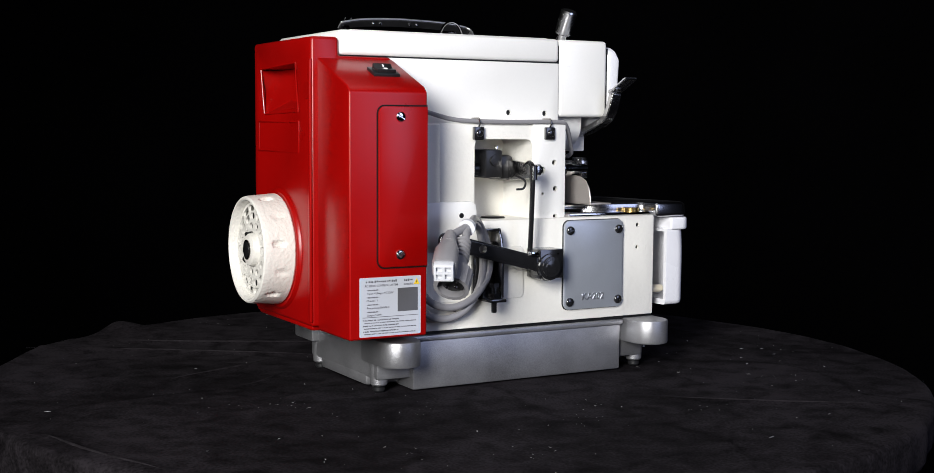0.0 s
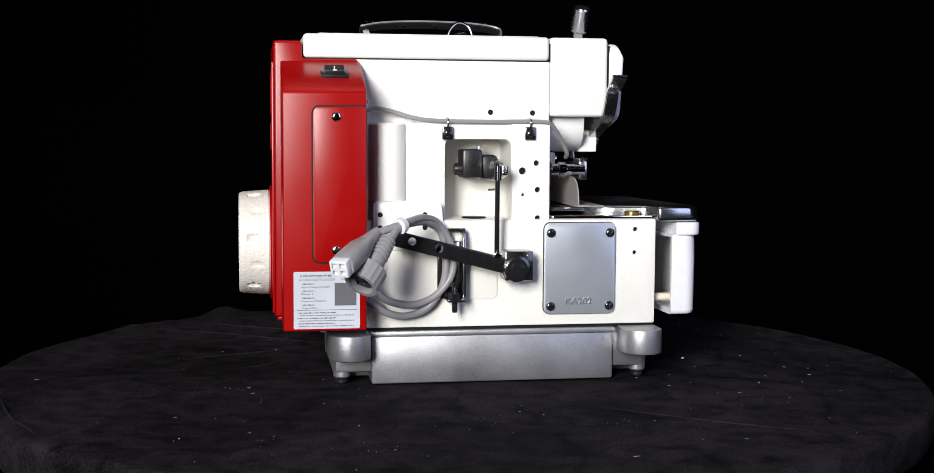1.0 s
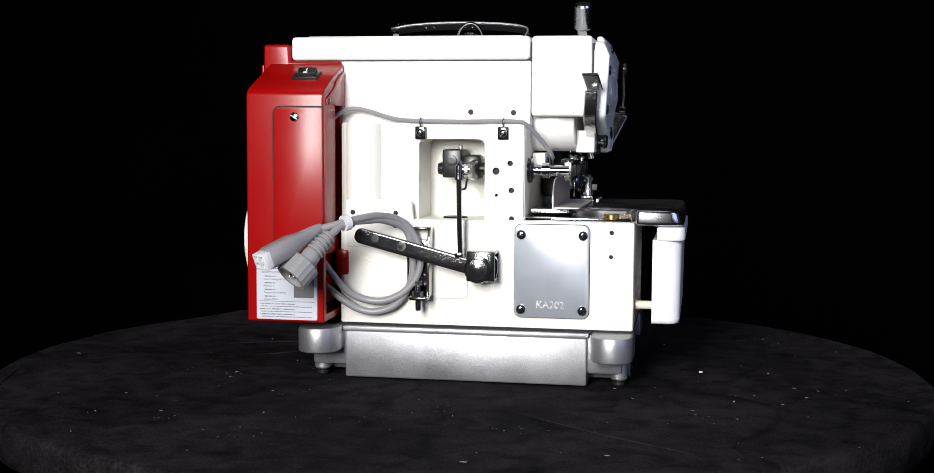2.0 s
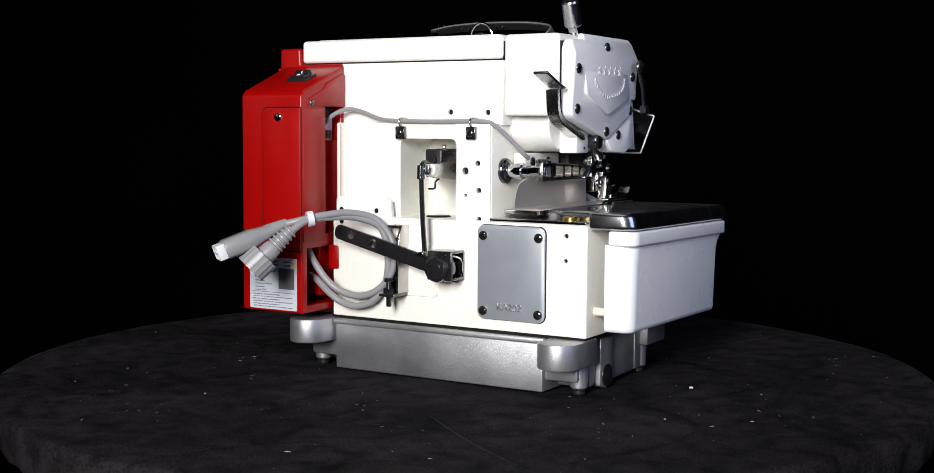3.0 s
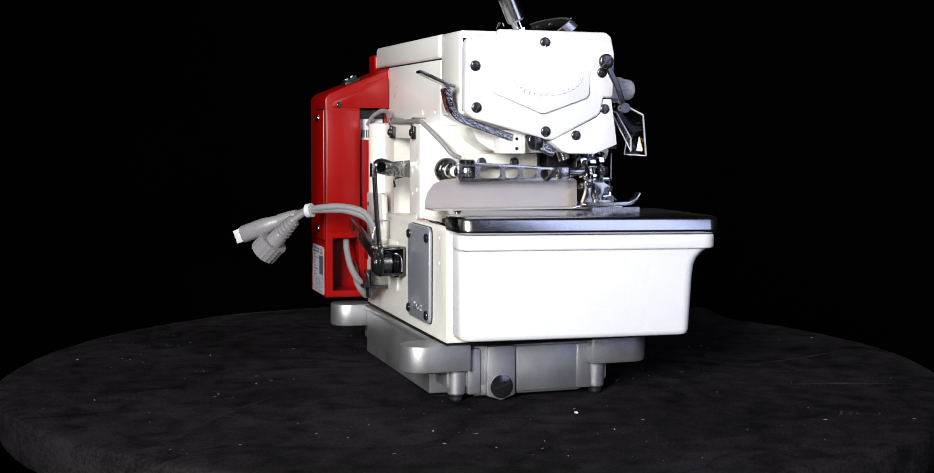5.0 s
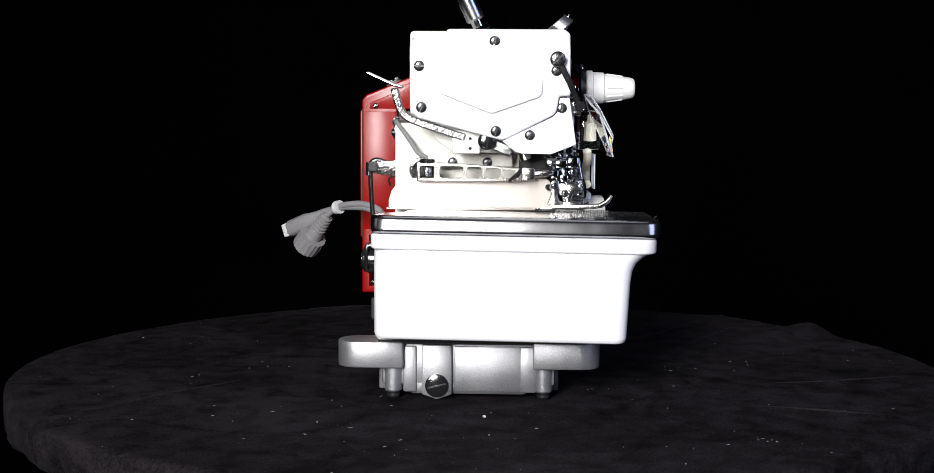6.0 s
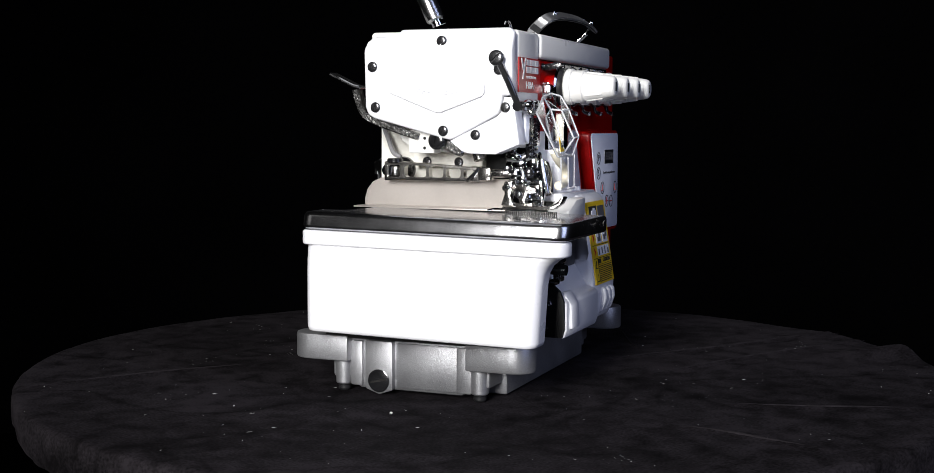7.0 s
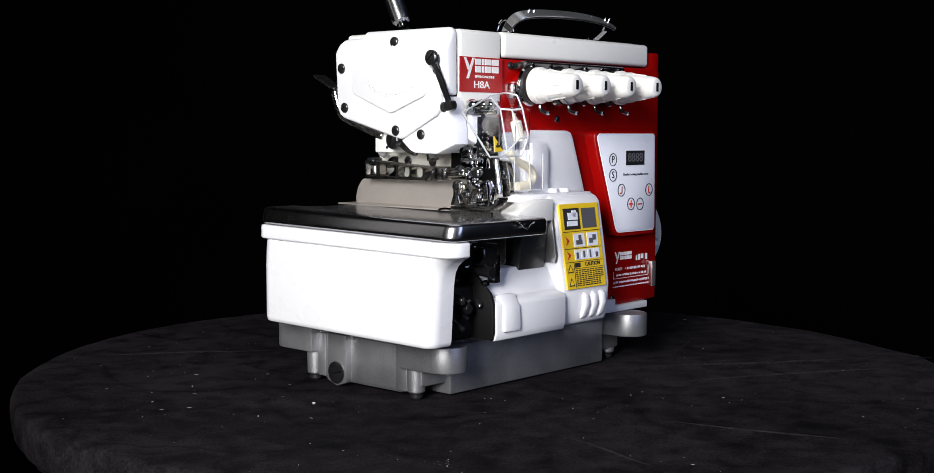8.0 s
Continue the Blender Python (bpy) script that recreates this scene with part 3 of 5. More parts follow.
def nose_cover(machine):
    outline = [(-0.0520, 0.2990), (-0.0505, 0.3050), (-0.0450, 0.3088), (-0.0225, 0.3095), (-0.0205, 0.3150), (0.0800, 0.3150), (0.0845, 0.3110), (0.0850, 0.2580),
               (0.0755, 0.2580), (0.0735, 0.2450), (0.0700, 0.2415), (0.0330, 0.2225), (0.0270, 0.2205), (0.0215, 0.2215), (-0.0440, 0.2385), (-0.0495, 0.2420), (-0.0520, 0.2480)]
    bm = prism(outline, "x", 0.1172, 0.1313, 0.0022, 3)
    bmesh.ops.bisect_plane(bm, geom=bm.verts[:] + bm.edges[:] + bm.faces[:], plane_co=(0, 0, 0.296), plane_no=(0, 0, 1))
    cover = part("nose_cover", face_depth(bm), COVER, machine, "white face cover with a raised shield")
    shield = [(-0.0435, 0.2880), (-0.0325, 0.2860), (-0.0300, 0.2780), (-0.0290, 0.2625), (-0.0265, 0.2600), (0.0160, 0.2435), (0.0200, 0.2435), (0.0580, 0.2570), (0.0605, 0.2600),
              (0.0615, 0.2750), (0.0640, 0.2830), (0.0720, 0.2890)]
    bm = prism(shield, "x", 0.1290, 0.1341, 0.0012, 2)
    for v in bm.verts:  # the shield sinks into the cover towards its top
        if v.co.x > 0.1326:
            v.co.x -= 0.0038 * min(1, max(0, (v.co.z - 0.262) / 0.026))
    part("shield_relief", face_depth(bm), COVER, cover)
    surf = lambda z: 0.1313 - 0.055 * (0.296 - z)
    crest = lambda z: surf(z) + max(0.0, 0.0028 - 0.0038 * min(1, max(0, (z - 0.262) / 0.026)))  # the face or the shield on it
    for k in range(5):
        cy, cz = 0.0217 + 0.0110 * (k - 2), 0.2828
        star = [(cy + (0.0044 if i % 2 == 0 else 0.0019) * math.sin(math.pi * i / 5), cz + (0.0044 if i % 2 == 0 else 0.0019) * math.cos(math.pi * i / 5)) for i in range(10)]
        part("raised_star", prism(star, "x", surf(cz) - 0.001, crest(cz) + 0.0004), COVER, cover)
    for s in (-1, 1):
        for k in range(9):
            a = radians(-84 + 9.5 * k)
            z = 0.2775 + 0.0180 * math.sin(a)
            c = Vector((crest(z) + 0.0001, 0.0216 + s * 0.0322 * math.cos(a), z))
            for tilt in (30, -35):
                leaf = bmesh.new()
                bmesh.ops.create_icosphere(leaf, subdivisions=1, radius=1, matrix=Matrix.Translation(c) @ pose(0, 0, 0, s * (math.degrees(a) * 0.75 + 90 + tilt)) @ pose(0, 0.0012, 0) @ Matrix.Diagonal((0.0004, 0.0023, 0.0007, 1)))
                part("raised_leaf", leaf, COVER, cover)
    for p, a in (((0.1280, 0.0202, 0.3041), 80), ((0.1305, -0.0439, 0.2830), -5), ((0.1285, -0.0420, 0.2480), 70), ((0.1275, 0.0217, 0.2280), 75), ((0.130, 0.0730, 0.2795), 40)):
        screw(p, (1, 0, -0.05), 0.0046, cover, OXIDE, slot=a)
    chin = [(0.0272, 0.2195), (0.0702, 0.2405), (0.0742, 0.2445), (0.0762, 0.2568), (0.0845, 0.2568), (0.0905, 0.2170), (0.0740, 0.2105), (0.0690, 0.2085), (0.0437, 0.2090), (0.0380, 0.2110)]
    low = part("needle_bar_cover", prism(chin, "x", 0.1090, 0.1262, 0.0010), COVER, machine, "white needle-bar cover plate")
    screw((0.1262, 0.0508, 0.2248), (1, 0, 0), 0.0044, low, OXIDE, slot=60)
    screw((0.1262, 0.0778, 0.2480), (1, 0, 0), 0.0044, low, OXIDE, slot=85)
    part("cover_side", prism([(0.0875, 0.2420), (0.1050, 0.2420), (0.1080, 0.2210), (0.0875, 0.2130)], "y", 0.0770, 0.0893, 0.0015), COVER, low)
    # thread take-up lever in front of the cover
    a, b = Vector((0.1365, 0.0735, 0.2888)), Vector((0.1348, 0.0925, 0.2490))
    arm = part("take_up_lever", strip([a, a + (b - a) * 0.5 + Vector((0.001, 0.001, 0)), b], 0.0052, 0.0032, (b - a).cross(Vector((1, 0, 0))), 0.0008), BLUED, machine, "slender black steel thread lever")
    screw((0.1375, 0.0735, 0.2888), (1, 0, 0), 0.0066, arm, OXIDE, 0.0025, 45)
    part("lever_eye", lathe(b + Vector((-0.003, 0, 0)), b + Vector((0.003, 0, 0)), [(0, 0.0048), (1, 0.0044)], 16), BLUED, arm)


# the work plate and the swing cover below it sag a little towards the operator
SAG = pose(0, -0.0035, 0.1, -0.75) @ pose(0, 0, -0.1)


def table_plate(machine):
    poly = [(0.1580, -0.0765), (0.1880, -0.0765), (0.1928, -0.0755), (0.1970, -0.0728), (0.1996, -0.0688), (0.2005, -0.0640), (0.2005, 0.1470), (0.1996, 0.1515), (0.1970, 0.1556), (0.1930, 0.1582), (0.1885, 0.1590), (0.0850, 0.1590), (0.0800, 0.1540),
            (0.0800, 0.0950), (0.0960, 0.0780), (0.0960, -0.0360), (0.1080, -0.0470), (0.1250, -0.0530), (0.1480, -0.0550), (0.1545, -0.0580), (0.1565, -0.0640)]
    sheet = prism(poly, "z", 0.1448, 0.1590, 0.0042, 4)
    for v in sheet.verts:  # the rolled edge leans in towards the top
        lean = 0.0030 * (v.co.z - 0.1448) / 0.0142
        if v.co.x > 0.19:
            v.co.x -= lean
    plate = part("cloth_plate", moved(sheet, SAG), STEEL, machine, "polished steel work plate with rolled edge")
    part("needle_plate", prism(rounded(0.0600, 0.0965, -0.0500, 0.1020, 0.002), "z", 0.1540, 0.1575, 0.0005), STEEL, plate)
    part("swing_plate", prism([(0.0600, -0.0745), (0.1540, -0.0745), (0.1560, -0.0660), (0.1480, -0.0540), (0.1200, -0.0480), (0.0970, -0.0380), (0.0600, -0.0380)], "z", 0.1484, 0.1512, 0.0006), CHROME, plate)
    part("pivot_stud", lathe((0.1365, -0.0672, 0.1480), (0.1365, -0.0672, 0.1552), [(0, 0.0066), (0.35, 0.0066), (0.4, 0.0074), (0.92, 0.0074), (1, 0.0066)], 28), BRASS, plate, "knurled brass pivot stud")
    for i in range(26):
        part("feed_tooth", box(0.1112, 0.1132, 0.0735 + i * 0.0018, 0.0746 + i * 0.0018, 0.1568, 0.1604), SATIN, plate)
    part("spring_clip", tube([(0.128, 0.1592, 0.1560), (0.124, 0.1612, 0.1540), (0.120, 0.1600, 0.1515), (0.116, 0.1614, 0.1500), (0.111, 0.1602, 0.1525), (0.107, 0.1608, 0.1545)], 0.0007, 8), SATIN, plate)


def cloth_fence(machine):
    """The bent beige sheet behind the needle plate."""
    side = [(-0.0740, 0.1590), (-0.0740, 0.1660), (-0.0715, 0.1745), (-0.0660, 0.1815), (-0.0580, 0.1850), (-0.0480, 0.1862), (0.0660, 0.1862), (0.0700, 0.1835), (0.0710, 0.1590)]
    sheet = part("fabric_fence", prism(side, "x", 0.0835, 0.0848, 0.0003, 1), FENCE, machine, "bent beige sheet-metal fabric fence")
    part("fence_flange", box(0.0835, 0.1080, -0.0740, 0.0710, 0.1592, 0.1606, 0.0004), FENCE, sheet)


def loft(rings):
    """A closed skin through equal rings of points."""
    bm = bmesh.new()
    made = [[bm.verts.new(p) for p in ring] for ring in rings]
    for a, b in zip(made, made[1:]):
        for i in range(len(a)):
            bm.faces.new((a[i], a[(i + 1) % len(a)], b[(i + 1) % len(b)], b[i]))
    bm.faces.new(made[0])
    bm.faces.new(made[-1])
    bmesh.ops.recalc_face_normals(bm, faces=bm.faces[:])
    return bm


def front_tray(machine):
    def ring(z, y0, y1, x1, r):
        return [(x, y, z) for x, y in rounded(0.1730, x1, y0, y1, [0.0, r, r, 0.0], 7)]

    outer = loft([ring(0.0580, -0.0690, 0.1305, 0.1945, 0.008), ring(0.0592, -0.0712, 0.1330, 0.1968, 0.010), ring(0.0625, -0.0722, 0.1342, 0.1976, 0.011), ring(0.1080, -0.0731, 0.1362, 0.1982, 0.012),
                  ring(0.1180, -0.0733, 0.1378, 0.1983, 0.013), ring(0.1240, -0.0734, 0.1410, 0.1984, 0.014), ring(0.1285, -0.0735, 0.1462, 0.1985, 0.015), ring(0.1325, -0.0735, 0.1535, 0.1985, 0.016)])
    inner = box(0.1600, 0.1935, -0.0685, 0.1310, 0.0635, 0.1300)
    tray = part("front_cover", moved(cut(outer, inner), SAG), GLOSSWHITE, machine, "white moulded front swing cover", smooth=50)
    part("cover_rim", moved(prism(rounded(0.1765, 0.2012, -0.0757, 0.1567, [0.002, 0.011, 0.017, 0.002], 7), "z", 0.1318, 0.1440, 0.0020, 3), SAG), GLOSSWHITE, tray)
    part("support_pin", rod((0.150, -0.060, 0.0738), (0.180, -0.060, 0.0738), 0.0038), IVORY, tray)

def face_y(x, y, z, sign=-1):
    """A pose for lettering on a wall that looks along y: sign -1 towards -y, 1 towards +y."""
    return pose(x, y, z, 90, 0, 0) if sign < 0 else pose(x, y, z, 90, 0, 180)


def bars(name, rows, y, mat, parent, sign=-1, thick=0.00018):
    """Rows of unreadable print as bars of broken length: (x0, x1, z, height)."""
    rng = random.Random(len(rows) * 7 + int(abs(y) * 1000))
    out = []
    for x0, x1, z, high in rows:
        x = x0
        while x < x1 - 0.0004:
            w = min(rng.uniform(0.45, 0.8) * high, x1 - x)
            low, top = rng.choice((0.5, 0.5, 0.3)), rng.choice((0.5, 0.5, 0.3))
            out.append(box(x, x + w, min(y, y + sign * thick), max(y, y + sign * thick), z - high * low, z + high * top))
            x += w + high * rng.choice((0.28, 0.28, 0.28, 0.28, 0.7))
    part(name, join(*out), mat, parent)


def red_housing(machine):
    """The red motor and controller housing on the tail of the machine."""
    side = [(-0.1905, 0.0600), (-0.1905, 0.3070), (-0.1650, 0.3070), (-0.1650, 0.2912), (-0.1150, 0.2912), (-0.1150, 0.0600)]
    body = prism(side, "y", -0.0560, 0.0815, 0.0030, 3)
    rim = [(0.0630, 0.2830), (-0.0215, 0.2860), (-0.0270, 0.2440), (0.0540, 0.2420)]
    well = [(0.0560, 0.2825), (-0.0020, 0.2826), (-0.0225, 0.2480), (0.0225, 0.2545)]
    grip = prism(rim, "x", -0.2000, -0.1770)
    for v in grip.verts:  # the well narrows towards its floor
        if v.co.x > -0.18:
            v.co.y, v.co.z = min(zip(rim, well), key=lambda c: abs(c[0][0] - v.co.y) + abs(c[0][1] - v.co.z))[1]
        else:
            mid = min(zip(rim, well), key=lambda c: abs(c[0][0] - v.co.y) + abs(c[0][1] - v.co.z))
            v.co.y, v.co.z = mid[0][0] + (mid[0][0] - mid[1][0]) * 0.70, mid[0][1] + (mid[0][1] - mid[1][1]) * 0.70
    body = cut(body, grip)
    red = part("motor_housing", body, RED, machine, "glossy red plastic motor housing")
    part("grip_screw", lathe((-0.1795, -0.004, 0.2600), (-0.1770, -0.004, 0.2600), [(0, 0.0052), (0.4, 0.0052), (0.6, 0.003), (1, 0.003)], 16), RED, red)
    lip = [Vector((-0.1905, y, z)) for y, z in rim]
    part("grip_rim", tube(lip + lip[:1], 0.0009, 8, smooth=False), RED, red)
    for k in (1, 3):
        part("grip_edge", rod((-0.1905, *rim[k]), (-0.1775, *well[k]), 0.0008, 8), RED, red)
    part("grip_edge", rod((-0.1778, *well[1]), (-0.1778, *well[2]), 0.0008, 8), RED, red)
    part("side_screw_boss", lathe((-0.1915, -0.0475, 0.2620), (-0.1895, -0.0475, 0.2620), [(0, 0.0072), (1, 0.0085)], 20), RED, red)
    part("side_frame", cut(box(-0.1912, -0.1895, -0.0290, 0.0700, 0.2080, 0.2360, 0.0006), box(-0.2000, -0.1800, -0.0275, 0.0685, 0.2095, 0.2345)), RED, red)
    part("wheel_collar", lathe((-0.1900, 0.0207, 0.1214), (-0.1935, 0.0207, 0.1214), [(0, 0.0550), (0.7, 0.0540), (1, 0.0525), (1, 0.0490)], 48), RED, red)
    part("side_rib", box(-0.1922, -0.1895, -0.0565, -0.0515, 0.0640, 0.2880, 0.001), RED, red)
    part("bottom_skirt", box(-0.1880, -0.1150, -0.0500, 0.0780, 0.0560, 0.0610, 0.0015), RED, red)
    # controller box behind
    prof = [(-0.1205, 0.0570), (-0.1205, 0.2595), (-0.1160, 0.2645), (-0.0545, 0.2895), (-0.0545, 0.0570)]
    case = prism(prof, "x", -0.1845, -0.1135, 0.0018, 3)
    case = cut(case, box(-0.1500, -0.1000, -0.1130, -0.0500, 0.0640, 0.1180), box(-0.1450, -0.1000, -0.0845, -0.0500, 0.1300, 0.2500))
    ctl = part("controller_box", case, RED, red, "red plastic servo controller box")
    part("side_panel", prism([(-0.1185, 0.1240), (-0.0850, 0.1240), (-0.0850, 0.2470), (-0.1185, 0.2470)], "x", -0.1140, -0.1128, 0.0005), RED, ctl)
    part("inner_wall", box(-0.1400, -0.1210, -0.0840, -0.0555, 0.0700, 0.2180, 0.001), RED, ctl)
    part("corner_block", box(-0.1146, -0.1018, -0.0800, -0.0600, 0.0955, 0.1192, 0.0028), RED, ctl)
    part("inner_rib", box(-0.1300, -0.1145, -0.0920, -0.0560, 0.1190, 0.1290, 0.001), RED, ctl)
    part("board_carrier", box(-0.1440, -0.1260, -0.0840, -0.0565, 0.2050, 0.2480), BLACK, ctl)
    stick = part("barcode_sticker", box(-0.1262, -0.1255, -0.0835, -0.0575, 0.2080, 0.2390), PAPER, ctl)
    strips = [box(-0.1256, -0.1252, -0.0825 + 0.0019 * i, -0.0825 + 0.0019 * i + (0.0012 if i % 3 else 0.0006), 0.2200, 0.2280) for i in range(12)]
    part("barcode", join(*strips), INK, stick)
    part("cover_plate", prism(rounded(-0.1590, -0.1140, 0.1160, 0.2480, [0.006, 0.0, 0.0, 0.006]), "y", -0.1222, -0.1195, 0.0007), RED, ctl, "red screwed-on inspection plate")
    # black sheet whose edge draws the shade of the groove round the plate
    part("plate_groove_shade", prism(rounded(-0.1602, -0.1138, 0.1148, 0.2492, [0.007, 0.0, 0.0, 0.007]), "y", -0.1209, -0.1190), VOID, ctl)
    screw((-0.1393, -0.1222, 0.2395), (0, -1, 0), 0.0042, ctl, CHROME, slot=-30, label="chrome screw")
    screw((-0.1393, -0.1222, 0.1262), (0, -1, 0), 0.0042, ctl, CHROME, slot=10)
    screw((-0.1126, -0.1060, 0.2530), (1, 0, 0), 0.0030, ctl, BLUED, slot=20)
    part("flange_lip", prism([(-0.1120, 0.2560), (-0.0870, 0.2665), (-0.0830, 0.2720), (-0.0600, 0.2810), (-0.0545, 0.2810), (-0.0545, 0.2500), (-0.1120, 0.2500)], "x", -0.1140, -0.1122, 0.0006), RED, ctl)
    # rocker switch on the sloping top
    lean = math.degrees(math.atan2(0.2892 - 0.2645, 0.0605))
    m = pose(-0.1385, -0.0880, 0.2765, lean, 0, 0)
    sw = part("rocker_switch", moved(box(-0.0120, 0.0120, -0.0085, 0.0085, -0.001, 0.0020, 0.0008), m), BLACK, ctl, "black rocker power switch")
    part("rocker", moved(prism([(-0.0062, 0.0015), (-0.0062, 0.0052), (0.0005, 0.0034), (0.0062, 0.0062), (0.0062, 0.0015)], "x", -0.0085, 0.0085, 0.0006), m), BLACK, sw)
    part("on_mark", moved(box(-0.0004, 0.0004, 0.0018, 0.0046, 0.0040, 0.0058), m), WHITEINK, sw)
    part("off_mark", moved(cut(lathe((0, -0.0032, 0.0036), (0, -0.0032, 0.0050), [(0, 0.0019), (1, 0.0019)], 16), lathe((0, -0.0032, 0.003), (0, -0.0032, 0.006), [(0, 0.0013), (1, 0.0013)], 16)), m), WHITEINK, sw)
    # rating label
    lab = part("rating_label", prism(rounded(-0.1757, -0.1195, 0.0592, 0.1082, 0.001), "y", -0.1208, -0.1203), LABEL, ctl, "silver-grey printed rating label")
    y = -0.1208
    bars("title_print", [(-0.170, -0.142, 0.1048, 0.0018), (-0.135, -0.127, 0.1048, 0.0018)], y, GREYINK, lab)
    words("system_print", "AC SERVO CONTROL SYSTEM", 0.0026, face_y(-0.1560, y, 0.1013), GREYINK, lab, 0.00015, 0.030)
    words("warning_print", "WARNING", 0.0024, face_y(-0.1310, y, 0.1013), GREYINK, lab, 0.00015, 0.009)
    for i, t in enumerate(("Input Voltage:AC220V", "Phase: 1", "Frequency:50/60Hz", "Output:550W")):
        bars("value_print", [(-0.169, -0.169 + 0.011, 0.0978 - 0.0060 * i, 0.0010)], y, GREYINK, lab)
        words("value_words", t, 0.0023, face_y(-0.169 + len(t) * 0.0006, y, 0.0951 - 0.0060 * i), GREYINK, lab, 0.00015, len(t) * 0.0012)
    part("rule", box(-0.173, -0.122, y - 0.0002, y, 0.0752, 0.0756), GREYINK, lab)
    rows = []
    for i in range(3):
        rows += [(-0.1725, -0.140, 0.0730 - 0.0046 * i, 0.0011), (-0.1715, -0.124, 0.0708 - 0.0046 * i, 0.0008)]
    bars("small_print", rows, y, GREYINK, lab)
    part("print_block", box(-0.1410, -0.1225, y - 0.0002, y, 0.0790, 0.0985), GREYINK, lab)
    tri = part("warning_triangle", prism([(-0.1262, 0.1010), (-0.1208, 0.1010), (-0.1235, 0.1058)], "y", y - 0.0002, y), YELLOW, lab)
    part("triangle_mark", box(-0.1238, -0.1232, y - 0.0004, y, 0.1022, 0.1042), INK, tri)


def hand_wheel(machine):
    c = Vector((0, 0.0207, 0.1214))
    x = lambda v: (v, c.y, c.z)
    outer = [(0, 0.0485)] + [(0.06 + 0.79 * i / 22, 0.0498 - 0.0016 * i / 22) for i in range(23)]
    shell = lathe(x(-0.1930), x(-0.2220), outer + [(0.96, 0.0475), (1.0, 0.0462), (1.0, 0.0448), (0.96, 0.0440), (0.45, 0.0425), (0.30, 0.0415)], 180, False)
    for v in shell.verts:  # finger dents round the rim
        d = Vector((0, v.co.y - c.y, v.co.z - c.z))
        if d.length < 0.0470:
            continue
        turn = (math.degrees(math.atan2(d.z, d.y)) - 20) / 30
        off = (turn - round(turn)) * radians(30) * 0.049
        deep = 0.0034 if round(turn) % 2 else 0.0012
        far = (off / 0.0036) ** 2 + ((v.co.x + 0.2085 - (0.0 if round(turn) % 2 else 0.003)) / 0.0068) ** 2
        if far < 1:
            v.co -= d.normalized() * deep * (1 - far) ** 0.7
    wheel = part("hand_wheel", shell, CREAM, machine, "cream crackle-painted hand wheel with finger dents")
    disc = lathe(x(-0.2120), x(-0.2142), [(0, 0.0432), (1, 0.0425)], 48)
    tools = []
    for ring, r0, n in ((0, 0.0215, 10), (1, 0.0300, 14), (2, 0.0372, 16)):
        for i in range(n):
            m = pose(-0.2130, c.y, c.z, 360 * i / n + ring * 7)
            tools.append(moved(prism(rounded(r0 - 0.0029, r0 + 0.0029, -0.0042 - 0.0012 * ring, 0.0042 + 0.0012 * ring, 0.0026, 3), "x", -0.01, 0.01), m))
    part("vented_disc", cut(disc, *tools), CREAM, wheel)
    # added black disc for the dark behind the vents
    part("motor_shadow_plate", lathe(x(-0.1935), x(-0.2040), [(0, 0.0425), (1, 0.0440)], 40), VOID, wheel)
    hub = part("hub", lathe(x(-0.2090), x(-0.2205), [(0, 0.0160), (0.6, 0.0150), (0.9, 0.0140), (1, 0.0120)], 32), CREAM, wheel)
    part("hub_bolt", lathe(x(-0.2200), x(-0.2225), [(0, 0.0070), (0.8, 0.0070), (1, 0.0055)], 20), BLUED, hub)
    part("hub_washer", lathe(x(-0.2200), x(-0.2212), [(0, 0.0092), (1, 0.0090)], 24), SATIN, hub)
    for a in (70, -40):
        d = Vector((0, math.cos(radians(a)), math.sin(radians(a))))
        part("set_screw", lathe(Vector(x(-0.2165)) + d * 0.0130, Vector(x(-0.2165)) + d * 0.0156, [(0, 0.0042), (1, 0.0042)], 14), VOID, hub)


def emblem(parent, x, y, z, wide, sign=1):
    """The maker's mark as plain white shapes."""
    high = wide * 0.32
    u = lambda k: x - sign * wide * (k - 0.5)
    shapes = [[(u(0.0), z + high * 0.45), (u(0.06), z + high * 0.45), (u(0.17), z - high * 0.1), (u(0.12), z - high * 0.3)],
              [(u(0.30), z + high * 0.45), (u(0.24), z + high * 0.45), (u(0.08), z - high * 0.75), (u(0.14), z - high * 0.75)]]
    for k, w in ((0.32, 0.16), (0.51, 0.06), (0.60, 0.17), (0.80, 0.18)):
        shapes.append([(u(k), z + high * 0.40), (u(k + w), z + high * 0.40), (u(k + w), z + high * 0.06), (u(k), z + high * 0.06)])
        shapes.append([(u(k), z - high * 0.02), (u(k + w), z - high * 0.02), (u(k + w), z - high * 0.38), (u(k), z - high * 0.38)])
    part("emblem", join(*[prism(s, "y", y - 0.0001, y + 0.0003) for s in shapes]), WHITEINK, parent)


